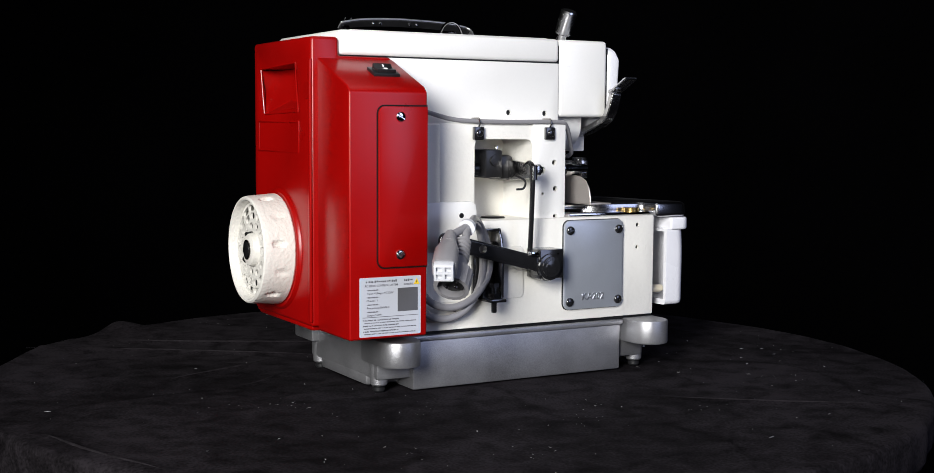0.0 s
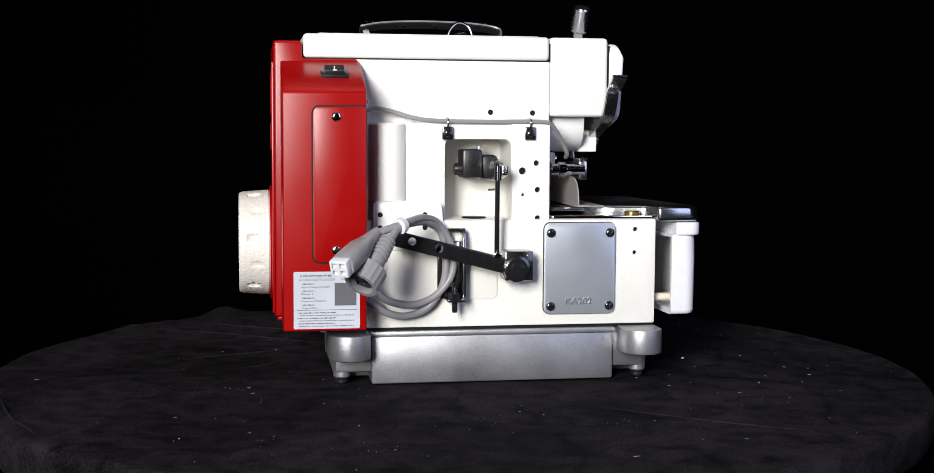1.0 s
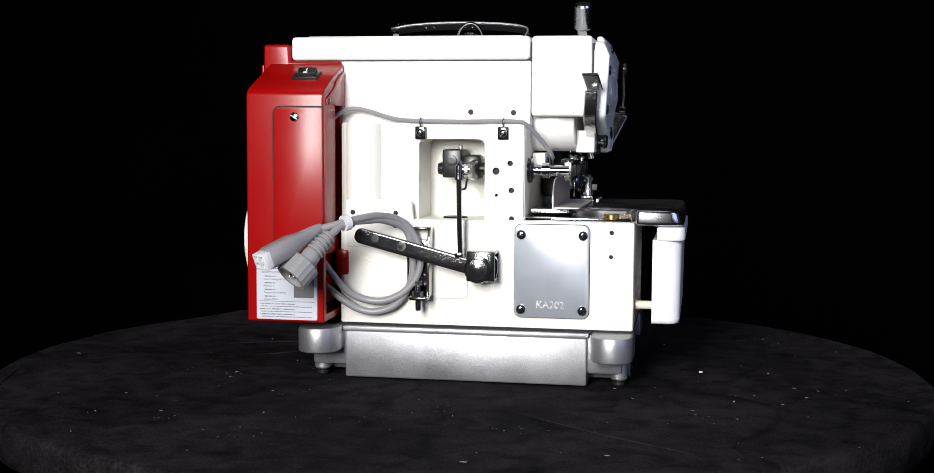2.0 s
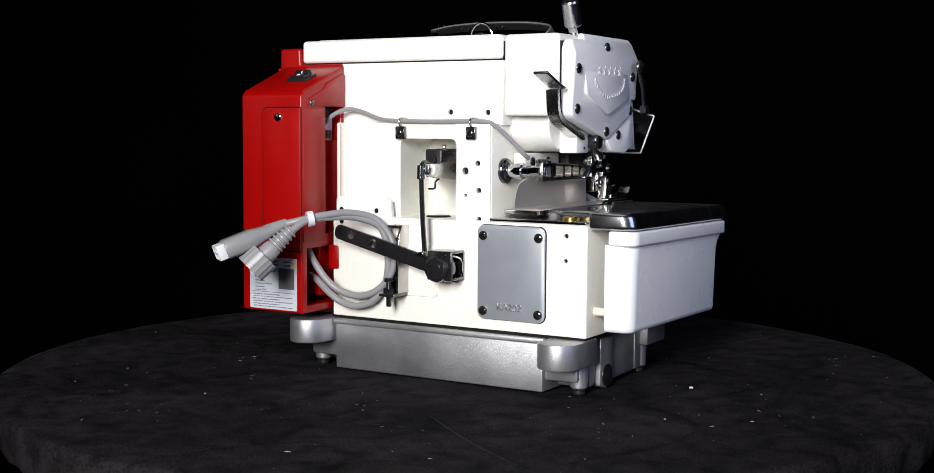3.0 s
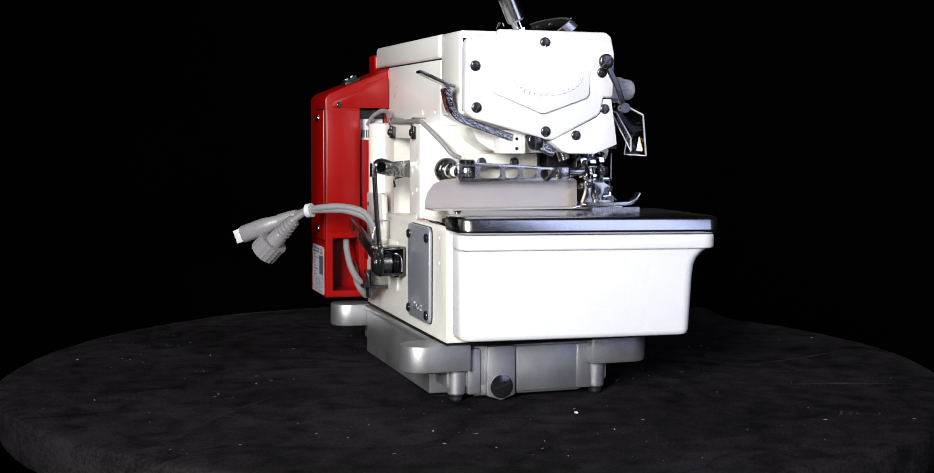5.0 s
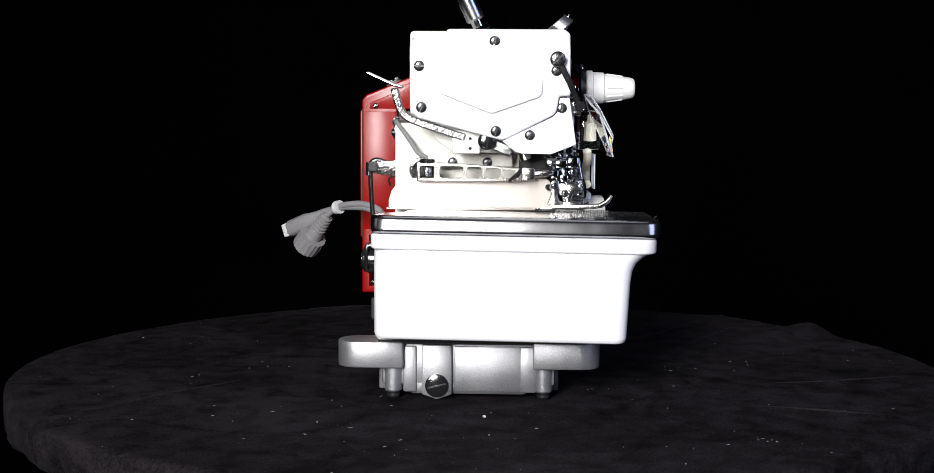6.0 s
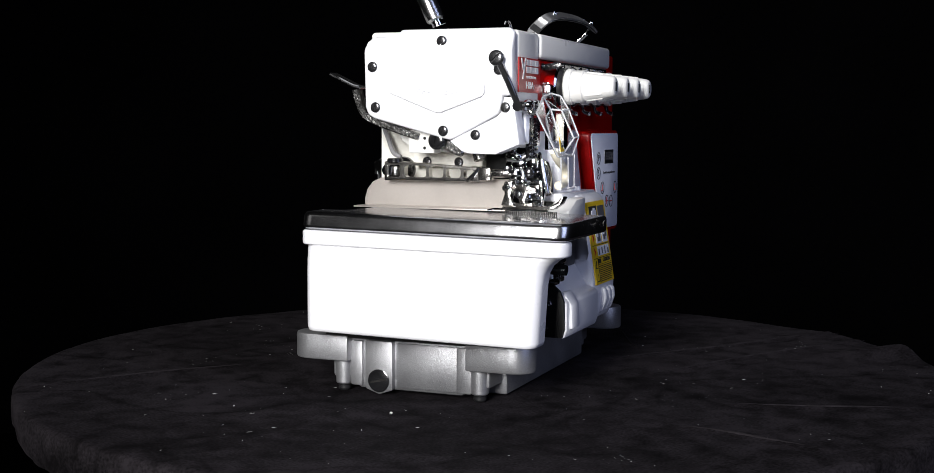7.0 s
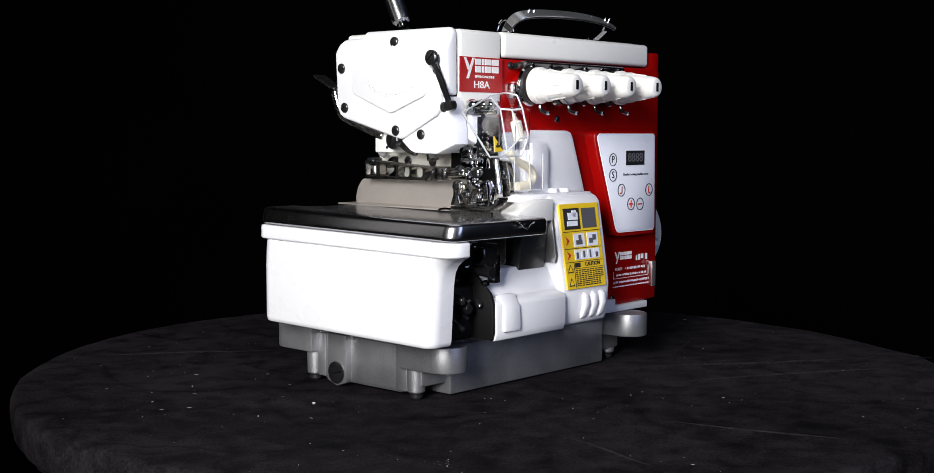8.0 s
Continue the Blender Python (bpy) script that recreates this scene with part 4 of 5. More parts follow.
def red_front(machine):
    band = [(0.0600, 0.2240), (0.0600, 0.2910), (-0.1840, 0.2910), (-0.1880, 0.2870), (-0.1880, 0.0580), (-0.1100, 0.0560), (-0.0560, 0.0720), (-0.0520, 0.1500), (-0.0480, 0.1900), (-0.0320, 0.2240)]
    panel = part("front_panel", prism(band, "y", 0.0725, 0.0835, 0.0016), RED, machine, "glossy red plastic front panel")
    part("panel_side", box(-0.1878, -0.1655, 0.0700, 0.0832, 0.2860, 0.3070, 0.002), RED, panel)
    badge = part("name_badge", box(0.0605, 0.1150, 0.0845, 0.0858, 0.2612, 0.2908), REDPLATE, machine, "red printed badge on the arm")
    emblem(badge, 0.0880, 0.0859, 0.2835, 0.046)
    words("kind_print", "SEWING MACHINE", 0.0030, face_y(0.0840, 0.0860, 0.2742, 1), WHITEINK, badge, 0.0002, 0.025)
    words("model_print", "H8A", 0.0088, face_y(0.0880, 0.0860, 0.2672, 1), WHITEINK, badge, 0.0002, 0.020)
    # control panel
    tray = [(-0.0680, 0.2290), (-0.0635, 0.2255), (-0.0640, 0.2190), (-0.0950, 0.1340), (-0.0990, 0.1285), (-0.1030, 0.1265), (-0.1640, 0.1260), (-0.1685, 0.1300), (-0.1665, 0.2255), (-0.1630, 0.2290)]
    bezel = part("panel_bezel", prism(tray, "y", 0.0800, 0.0955, 0.0020, 3), RED, panel)
    face = [(-0.0700, 0.2262), (-0.0668, 0.2232), (-0.0672, 0.2200), (-0.0985, 0.1345), (-0.1010, 0.1312), (-0.1040, 0.1300), (-0.1620, 0.1298), (-0.1648, 0.1325), (-0.1630, 0.2240), (-0.1605, 0.2262)]
    pad = part("control_panel", prism(face, "y", 0.0945, 0.0967, 0.0006), PAPER, panel, "pale control panel with round keys")
    y = 0.0968
    disp = part("display", box(-0.1440, -0.1130, y - 0.0004, y + 0.0004, 0.1955, 0.2095), BLACK, pad)
    words("digits", "8888", 0.0125, face_y(-0.1285, y + 0.0005, 0.2025, 1), GREYINK, disp, 0.0002, 0.0250)
    words("panel_print", "Overlock sewing machine servo", 0.0034, face_y(-0.1300, y, 0.1865, 1), INK, pad, 0.0002, 0.043)
    for kx, kz, sign in ((-0.0913, 0.2011, "P"), (-0.0917, 0.1863, "S"), (-0.1060, 0.1715, ""), (-0.1532, 0.1706, ""), (-0.1225, 0.1575, "+"), (-0.1379, 0.1569, "-")):
        ring = cut(lathe((kx, y - 0.0004, kz), (kx, y + 0.0003, kz), [(0, 0.0062), (1, 0.0062)], 24), lathe((kx, y - 0.002, kz), (kx, y + 0.002, kz), [(0, 0.0055), (1, 0.0055)], 24))
        key = part("key_ring", ring, INK, pad)
        if sign in ("P", "S"):
            words("key_letter", sign, 0.0095, face_y(kx, y + 0.0001, kz, 1), INK, key, 0.0002)
        elif sign:
            arms = [box(kx - 0.0036, kx + 0.0036, y - 0.0003, y + 0.0003, kz - 0.0006, kz + 0.0006)]
            if sign == "+":
                arms.append(box(kx - 0.0006, kx + 0.0006, y - 0.0003, y + 0.0003, kz - 0.0036, kz + 0.0036))
            part("key_sign", join(*arms), REDINK, key)
        else:
            s = 1 if kx > -0.12 else -1
            part("key_sign", join(box(kx - 0.0008 * s - 0.0006, kx - 0.0008 * s + 0.0006, y - 0.0003, y + 0.0003, kz - 0.0030, kz + 0.0034), box(min(kx, kx + 0.0025 * s), max(kx, kx + 0.0025 * s), y - 0.0003, y + 0.0003, kz - 0.0036, kz - 0.0024)), REDINK, key)
    # printed block low on the panel
    y = 0.0836
    emblem(panel, -0.1300, y, 0.1050, 0.0300)
    bars("maker_print", [(-0.172, -0.152, 0.1020, 0.0058)], y, WHITEINK, panel, 1)
    words("model_word", "MODEL:", 0.0042, face_y(-0.1225, y, 0.0920, 1), WHITEINK, panel, 0.0002, 0.012)
    bars("serial_print", [(-0.168, -0.134, 0.0920, 0.0026), (-0.170, -0.118, 0.0862, 0.0022), (-0.1755, -0.112, 0.0790, 0.0024), (-0.1755, -0.112, 0.0748, 0.0014)], y, WHITEINK, panel, 1)
    part("print_frame", join(box(-0.1745, -0.1135, y - 0.0002, y + 0.0002, 0.0826, 0.0831), box(-0.1745, -0.1740, y - 0.0002, y + 0.0002, 0.0831, 0.0930), box(-0.1140, -0.1135, y - 0.0002, y + 0.0002, 0.0831, 0.0900)), WHITEINK, panel)
    part("edge_clip", box(-0.1870, -0.1800, 0.0800, 0.0846, 0.0700, 0.0960, 0.0006), ALUTOP, panel)
    for p in ((0.0475, 0.0836, 0.2855), (-0.1290, 0.0836, 0.2815), (-0.0200, 0.0836, 0.2390), (-0.1110, 0.0836, 0.0640)):
        screw(p, (0, 1, 0), 0.0034, panel, BLUED, slot=70)


def tension_dials(machine):
    rail = part("tension_rail", join(box(-0.1000, 0.0540, 0.0820, 0.0935, 0.2560, 0.2700, 0.0015), box(-0.1020, 0.0460, 0.0820, 0.0900, 0.2690, 0.2720, 0.0008)), CHROME, machine, "chrome thread guide rail")
    part("guide_plate", prism([(0.0830, 0.2820), (0.0985, 0.2835), (0.1000, 0.2880), (0.0985, 0.2895), (0.0830, 0.2880)], "x", -0.1040, 0.0440, 0.0006), BLUED, rail, "black thread guide plate")
    # added chrome studs in place of the highlights along the plate
    for i in range(6):
        part("guide_glint_stud", lathe((0.0360 - 0.0260 * i, 0.0985, 0.2858), (0.0360 - 0.0260 * i, 0.1006, 0.2858), [(0, 0.0024), (1, 0.0016)], 10), CHROME, rail)
    for i, x in enumerate((0.0345, -0.0070, -0.0465, -0.0880)):
        z = 0.2680 + 0.0004 * i
        p = lambda y: (x, y, z)
        dial = part("tension_dial", lathe(p(0.1030), p(0.1480), [(0, 0.0148), (0.03, 0.0160), (0.13, 0.0160), (0.15, 0.0146), (0.36, 0.0142), (0.38, 0.0130), (0.70, 0.0110), (0.90, 0.0098), (0.96, 0.0090), (0.99, 0.0078), (1, 0.0070)], 40), DIAL, machine, "white plastic thread tension dial")
        for k in range(9):
            a = radians(40 * k)
            d = Vector((math.cos(a), 0, math.sin(a)))
            part("dial_rib", strip([Vector(p(0.1220)) + d * 0.0127, Vector(p(0.1370)) + d * 0.0107], 0.0020, 0.0014, d.cross(Vector((0, 1, 0))), 0.0005), DIAL, dial)
        # a black block carries the shade of the deep slot in the end
        part("dial_slot_shade", box(x - 0.0016, x + 0.0020, 0.1460, 0.1484, z - 0.0040, z + 0.0040, 0.0004), VOID, dial)
        part("tension_disc", lathe(p(0.0940), p(0.0980), [(0, 0.0140), (0.5, 0.0180), (1, 0.0165)], 32), CHROME, dial)
        part("tension_washer", lathe(p(0.0980), p(0.1030), [(0, 0.0168), (0.5, 0.0158), (1, 0.0164)], 32), BLACK, dial)
        part("tension_bush", lathe(p(0.0825), p(0.0955), [(0, 0.0105), (1, 0.0105)], 24), RED, dial)
        hook = part("thread_hook", tube([(x - 0.004, 0.094, z - 0.0110), (x - 0.005, 0.102, z - 0.0160), (x - 0.006, 0.104, z - 0.0215), (x - 0.010, 0.108, z - 0.0240)], 0.0018, 8), BLUED, dial)
        part("hook_bead", lathe((x - 0.0095, 0.1075, z - 0.0255), (x - 0.0105, 0.1090, z - 0.0222), [(0, 0.001), (0.4, 0.0024), (1, 0.001)], 10), CHROME, hook)
    part("thread_rod", rod((0.050, 0.0960, 0.2205), (0.050, 0.0960, 0.2590), 0.0015, 8), BLUED, rail)


def looper_covers(machine):
    """White covers on the operator's side, and black blocks for the dark hollow behind them."""
    works = part("looper_hollow_fill", join(box(0.0300, 0.1560, 0.0560, 0.0950, 0.0530, 0.1440, 0.002), box(0.1150, 0.1550, 0.0700, 0.1080, 0.0560, 0.1000, 0.003), box(0.0900, 0.1400, 0.0900, 0.1180, 0.1150, 0.1440, 0.003)), VOID, machine, "black blocks filling the dark hollow behind the covers")
    for p, q, r in (((0.150, 0.100, 0.125), (0.150, 0.128, 0.125), 0.006), ((0.135, 0.105, 0.135), (0.115, 0.128, 0.132), 0.004), ((0.128, 0.11, 0.115), (0.128, 0.134, 0.113), 0.005), ((0.155, 0.10, 0.095), (0.150, 0.122, 0.09), 0.004), ((0.14, 0.105, 0.085), (0.14, 0.120, 0.082), 0.0045)):
        part("looper_pin", rod(p, q, r), BLUED, works)
    # made-up pins strewn at random, a third in chrome, to give the hollow glints
    rng = random.Random(21)
    for i in range(26):
        p = Vector((rng.uniform(0.118, 0.158), rng.uniform(0.100, 0.120), rng.uniform(0.072, 0.140)))
        d = Vector((rng.uniform(-0.5, 0.5), rng.uniform(0.3, 1), rng.uniform(-0.6, 0.6))).normalized() * rng.uniform(0.006, 0.014)
        part("glint_pin", lathe(p, p + d, [(k, v * rng.uniform(0.0016, 0.0034)) for k, v in ((0, 1), (0.6, 1), (1, 0.8))], 10), BLUED if i % 3 else CHROME, works)
    # added black plate that keeps the lower cover's open side as dark as the hollow
    part("hollow_shade_plate", prism([(0.0780, 0.0545), (0.0780, 0.1130), (0.1090, 0.1100), (0.1265, 0.0945), (0.1300, 0.0855), (0.1305, 0.0620), (0.1285, 0.0550)], "x", 0.1192, 0.1225, 0.0005), VOID, works)
    part("looper_lever", box(0.1080, 0.1160, 0.1180, 0.1260, 0.1020, 0.1260, 0.001), SATIN, works)
    part("looper_block", box(0.1160, 0.1340, 0.1100, 0.1300, 0.1180, 0.1330, 0.002), BLUED, works)
    prof = [(0.0800, 0.0530), (0.0800, 0.1715), (0.1060, 0.1715), (0.1120, 0.1690), (0.1152, 0.1640), (0.1215, 0.1280), (0.1272, 0.0900), (0.1262, 0.0700), (0.1225, 0.0545)]
    cover = part("side_cover", prism(prof, "x", -0.0470, 0.0250, 0.0040, 3), COVER, machine, "white swing-open side cover")
    part("cover_ledge", box(-0.0420, 0.0620, 0.0820, 0.1080, 0.1660, 0.1730, 0.0015), COVER, cover)
    for x in (0.0020, -0.0150):
        part("ledge_knob", lathe((x, 0.097, 0.1725), (x, 0.097, 0.1765), [(0, 0.0050), (1, 0.0044)], 16), COVER, cover)
    for i in range(3):
        x = -0.0085 - 0.0125 * i
        part("cover_rib", prism([(0.1230, 0.0580), (0.1275, 0.0625), (0.1310, 0.0730), (0.1300, 0.0815), (0.1260, 0.0845)], "x", x - 0.0034, x + 0.0034, 0.0016), COVER, cover)
    part("cover_edge", prism([(0.1070, 0.1640), (0.1155, 0.1620), (0.1225, 0.1180), (0.1215, 0.1120), (0.1100, 0.1120)], "x", 0.0252, 0.0290, 0.0008), ALUTOP, cover)
    part("lower_cover", prism([(0.0780, 0.0530), (0.0780, 0.1120), (0.1080, 0.1110), (0.1195, 0.0925), (0.1215, 0.0895), (0.1290, 0.0870), (0.1318, 0.0840), (0.1320, 0.0610), (0.1295, 0.0540)], "x", 0.0255, 0.1190, 0.0014), COVER, machine, "white lower looper cover")
    part("dark_flap", prism([(0.0900, 0.1080), (0.0900, 0.1500), (0.1150, 0.1500), (0.1110, 0.1080)], "x", 0.0310, 0.0660, 0.001), BLACK, machine, "black plate under the work plate")
    part("grip_pad", prism([(0.1180, 0.0600), (0.1180, 0.0900), (0.1270, 0.0930), (0.1340, 0.0820), (0.1352, 0.0610)], "x", 0.0900, 0.1120, 0.0025), COVER, cover)
    part("bed_apron", join(box(-0.1120, 0.0260, 0.0700, 0.0880, 0.0517, 0.0640, 0.001), box(-0.1690, 0.0250, 0.0700, 0.0868, 0.0505, 0.0572, 0.0010)), COVER, cover)
    # yellow caution label that follows the slope of the cover
    a, b = Vector((0, 0.1158, 0.1632)), Vector((0, 0.1275, 0.0880))
    way = (b - a).normalized()
    up = -way
    n = Vector((1, 0, 0)).cross(up)
    n = n if n.y > 0 else -n
    basis = Matrix(((-1, 0, 0), tuple(up), tuple(n))).transposed().to_4x4()
    m = Matrix.Translation((a + b) / 2 + Vector((-0.0095, 0, 0)) + n * 0.0006) @ basis
    flat = lambda u0, u1, v0, v1, h0=0.0, h1=0.0004: moved(box(u0, u1, v0, v1, h0, h1), m)
    lab = part("caution_label", flat(-0.0285, 0.0285, -0.038, 0.038, -0.0030, 0.0010), YELLOW, cover, "yellow caution label with black pictograms")
    lay = lambda name, mat, rects: part(name, join(*[flat(u0, u1, v0, v1, 0.0008, 0.0014) for u0, u1, v0, v1 in rects]), mat, lab)
    lay("picture_field", INK, [(-0.0240, -0.0010, 0.0150, 0.0340)])
    lay("print_block", GREYINK, [(0.0025, 0.0235, 0.0155, 0.0335)])
    lay("picture_frames", PAPER, [(-0.0130, 0.0030, -0.0010, 0.0110), (0.0070, 0.0230, -0.0010, 0.0110)] + [(-0.0135 + 0.0095 * i, -0.0050 + 0.0095 * i, -0.0125, -0.0035) for i in range(4)])
    lay("frame_lines", INK, [(-0.027, 0.027, 0.0128, 0.0133), (-0.027, 0.027, -0.0025, -0.0020), (-0.027, 0.027, -0.0145, -0.0140), (-0.027, 0.027, -0.0205, -0.0201), (-0.0165, -0.0161, -0.0370, -0.0140)])
    part("machine_picture", join(*[flat(u0, u1, v0, v1, 0.0012, 0.0018) for u0, u1, v0, v1 in ((-0.0200, -0.0050, 0.0180, 0.0225), (-0.0180, -0.0040, 0.0235, 0.0300), (-0.0120, -0.0060, 0.0260, 0.0320))]), PAPER, lab)
    part("step_pictures", join(*[flat(u0, u1, v0, v1, 0.0012, 0.0018) for u0, u1, v0, v1 in ((-0.0100, -0.0010, 0.0010, 0.0050), (-0.0060, -0.0020, 0.0050, 0.0095), (0.0095, 0.0150, 0.0015, 0.0060), (0.0150, 0.0200, 0.0040, 0.0090), (-0.0115, -0.0085, -0.0115, -0.0060), (-0.0015, 0.0010, -0.0110, -0.0050), (0.0080, 0.0100, -0.0115, -0.0045), (0.0170, 0.0205, -0.0115, -0.0070))]), GREYINK, lab)
    for v in (0.0050, -0.0080):
        part("red_arrow", moved(prism([(-0.0245, v + 0.004), (-0.0190, v), (-0.0245, v - 0.004), (-0.0225, v)], "z", 0.0008, 0.0014), m), REDINK, lab)
    for v in (-0.0200, -0.0320):
        part("hazard_triangle", moved(prism([(-0.0262, v - 0.0035), (-0.0180, v - 0.0035), (-0.0221, v + 0.0040)], "z", 0.0008, 0.0014), m), INK, lab)
        part("hazard_core", moved(prism([(-0.0248, v - 0.0026), (-0.0194, v - 0.0026), (-0.0221, v + 0.0022)], "z", 0.0010, 0.0017), m), YELLOW, lab)
    words("caution_word", "CAUTION", 0.0052, m @ pose(0.0110, -0.0172, 0.0012), INK, lab, 0.0003, 0.022)
    rng = random.Random(11)
    lay("caution_print", INK, [(-0.0145 + k * 0.0041, -0.0145 + k * 0.0041 + rng.uniform(0.0022, 0.0036), v, v + 0.0009) for v in (-0.0225, -0.0242, -0.0259, -0.0276, -0.0293, -0.0310, -0.0327, -0.0344, -0.0361) for k in range(9 + (v > -0.03))] + [(-0.0150, -0.0070, -0.0192, -0.0152)])


def stitch_mechanism(machine):
    """Needle bar, presser foot, knife and thread guides under the nose."""
    bar = part("needle_bar", rod((0.0860, 0.0725, 0.1960), (0.0840, 0.0660, 0.2360), 0.0038), CHROME, machine, "bright steel needle bar with clamp")
    part("bar_bush", lathe((0.1080, 0.0480, 0.2030), (0.1060, 0.0430, 0.2180), [(0, 0.0052), (0.75, 0.0052), (0.8, 0.0070), (1, 0.0070)], 18), SATIN, bar)
    part("needle_clamp", join(box(0.0810, 0.0930, 0.0660, 0.0790, 0.1930, 0.2050, 0.0015), box(0.0850, 0.0940, 0.0700, 0.0770, 0.1860, 0.1940, 0.0012)), CHROME, bar)
    screw((0.0932, 0.0740, 0.1995), (1, 0.2, 0), 0.0028, bar, BLUED, name="clamp_screw")
    for i in range(3):
        part("needle", rod((0.0960 + 0.003 * i, 0.0850, 0.1600), (0.0880 + 0.002 * i, 0.0740, 0.1900), 0.0008, 6), CHROME, bar)
    lever = part("presser_lever", join(
        prism([(0.0665, 0.1640), (0.0700, 0.1740), (0.0690, 0.1835), (0.0720, 0.1860), (0.0770, 0.1850), (0.0775, 0.1780), (0.0760, 0.1720), (0.0790, 0.1640)], "x", 0.1000, 0.1065, 0.0014),
        prism([(0.0760, 0.1830), (0.0900, 0.1820), (0.0980, 0.1790), (0.0980, 0.1750), (0.0900, 0.1740), (0.0880, 0.1680), (0.0900, 0.1630), (0.0840, 0.1630), (0.0820, 0.1700), (0.0770, 0.1730)], "x", 0.0960, 0.1035, 0.0012)), SATIN, machine, "bright cranked steel presser lever")
    screw((0.1065, 0.0729, 0.1805), (1, 0, 0), 0.0030, lever, BLUED, slot=30)
    screw((0.1035, 0.0822, 0.1740), (1, 0, 0), 0.0032, lever, BLUED, slot=70)
    foot = part("presser_foot", join(
        prism([(0.0690, 0.1610), (0.1080, 0.1610), (0.1150, 0.1622), (0.1210, 0.1665), (0.1240, 0.1720), (0.1225, 0.1735), (0.1180, 0.1680), (0.1120, 0.1650), (0.0690, 0.1636)], "x", 0.0960, 0.1085, 0.0006),
        box(0.0970, 0.1070, 0.0800, 0.0960, 0.1630, 0.1668, 0.001)), SATIN, machine, "polished steel presser foot")
    for y in (0.0780, 0.0900, 0.1010):
        part("foot_screw", lathe((0.1030, y, 0.1640), (0.1030, y, 0.1672), [(0, 0.0022), (0.7, 0.0022), (1, 0.0014)], 10), CHROME, foot)
    loop = [(0.0930, 0.0840, 0.1840), (0.0930, 0.0960, 0.1850), (0.0930, 0.0990, 0.1830), (0.0930, 0.1000, 0.1720), (0.0930, 0.0970, 0.1700), (0.0930, 0.0850, 0.1690)]
    part("wire_loop", tube(loop, 0.0018, 8, 4), CHROME, foot)
    part("chain_finger", tube([(0.1090, 0.0560, 0.1600), (0.1090, 0.0630, 0.1615), (0.1100, 0.0700, 0.1612)], 0.0010, 6), CHROME, foot)
    knife = part("upper_knife_holder", prism([(0.0760, 0.1740), (0.0860, 0.1680), (0.0990, 0.1720), (0.0970, 0.1900), (0.0940, 0.2020), (0.0850, 0.2040), (0.0790, 0.1990), (0.0770, 0.1900)], "x", 0.0560, 0.0640, 0.0016), SATIN, machine, "steel upper knife holder")
    screw((0.0640, 0.0880, 0.1904), (1, 0.2, 0), 0.0058, knife, BLUED, 0.0025, 60)
    part("knife_clamp", box(0.0700, 0.0860, 0.0860, 0.0960, 0.1690, 0.1820, 0.001), SATIN, knife)
    part("knife_blade", prism([(0.0930, 0.1610), (0.0990, 0.1620), (0.1010, 0.1800), (0.0950, 0.1810)], "x", 0.0860, 0.0880, 0.0004), CHROME, knife)
    rng = random.Random(4)
    guide = part("thread_guide", rod((0.0900, 0.0860, 0.2050), (0.0910, 0.0880, 0.2470), 0.0030), BLUED, machine, "chrome thread guide with small pins")
    for i in range(18):
        p = Vector((rng.uniform(0.074, 0.100), rng.uniform(0.062, 0.094), rng.uniform(0.196, 0.240)))
        d = Vector((rng.uniform(-1, 1), rng.uniform(-1, 1), rng.uniform(-0.8, 0.8))).normalized() * rng.uniform(0.005, 0.011)
        part("guide_pin", rod(p, p + d, rng.uniform(0.0012, 0.0032), 10), rng.choice((CHROME, SATIN, BLUED, BLUED)), guide)
    for i in range(5):
        z = 0.2070 + 0.0045 * i
        part("spring_coil", lathe((0.0900, 0.0905, z), (0.0900, 0.0905, z + 0.0026), [(0, 0.0036), (0.5, 0.0044), (1, 0.0036)], 14), CHROME, guide)
    part("thread_clamp", box(0.0850, 0.0950, 0.0850, 0.0940, 0.1960, 0.2050, 0.001), CHROME, guide)
    for p, q, r in (((0.0900, 0.0805, 0.1955), (0.0920, 0.0880, 0.1690), 0.0022), ((0.0780, 0.0940, 0.2040), (0.0790, 0.1000, 0.1745), 0.0024), ((0.0860, 0.0960, 0.1850), (0.0860, 0.0975, 0.1745), 0.0015), ((0.0900, 0.0770, 0.2030), (0.0890, 0.0850, 0.2075), 0.0034)):
        part("guide_bar", rod(p, q, r), BRIGHT, guide, "bright steel guide bar")
    for y, z, r in ((0.0900, 0.1925, 0.0046), (0.0700, 0.1950, 0.0036), (0.0680, 0.1790, 0.0030), (0.0745, 0.1760, 0.0030)):
        part("black_screw", lathe((0.0970, y, z), (0.1015, y + 0.0012, z), [(0, r), (0.7, r), (0.9, r * 0.8), (1, r * 0.3)], 18), BLUED, guide)
    part("guide_block", join(box(0.0930, 0.0990, 0.0740, 0.0840, 0.1960, 0.2030, 0.001), box(0.0930, 0.0985, 0.0780, 0.0850, 0.1840, 0.1900, 0.001)), CHROME, guide)
    part("gearbox_face", box(0.0600, 0.0800, 0.0420, 0.0820, 0.1640, 0.2140, 0.003), VOID, machine, "shadowed black gearbox face under the nose")
    part("thread_tube", tube([(0.0720, 0.1030, 0.2110), (0.0670, 0.1040, 0.2058), (0.0574, 0.1040, 0.2009), (0.0440, 0.1040, 0.1955), (0.0395, 0.1040, 0.1880), (0.0456, 0.1040, 0.1818), (0.0610, 0.1040, 0.1803)], 0.0038, 14), IVORY, machine, "ivory plastic thread tube")
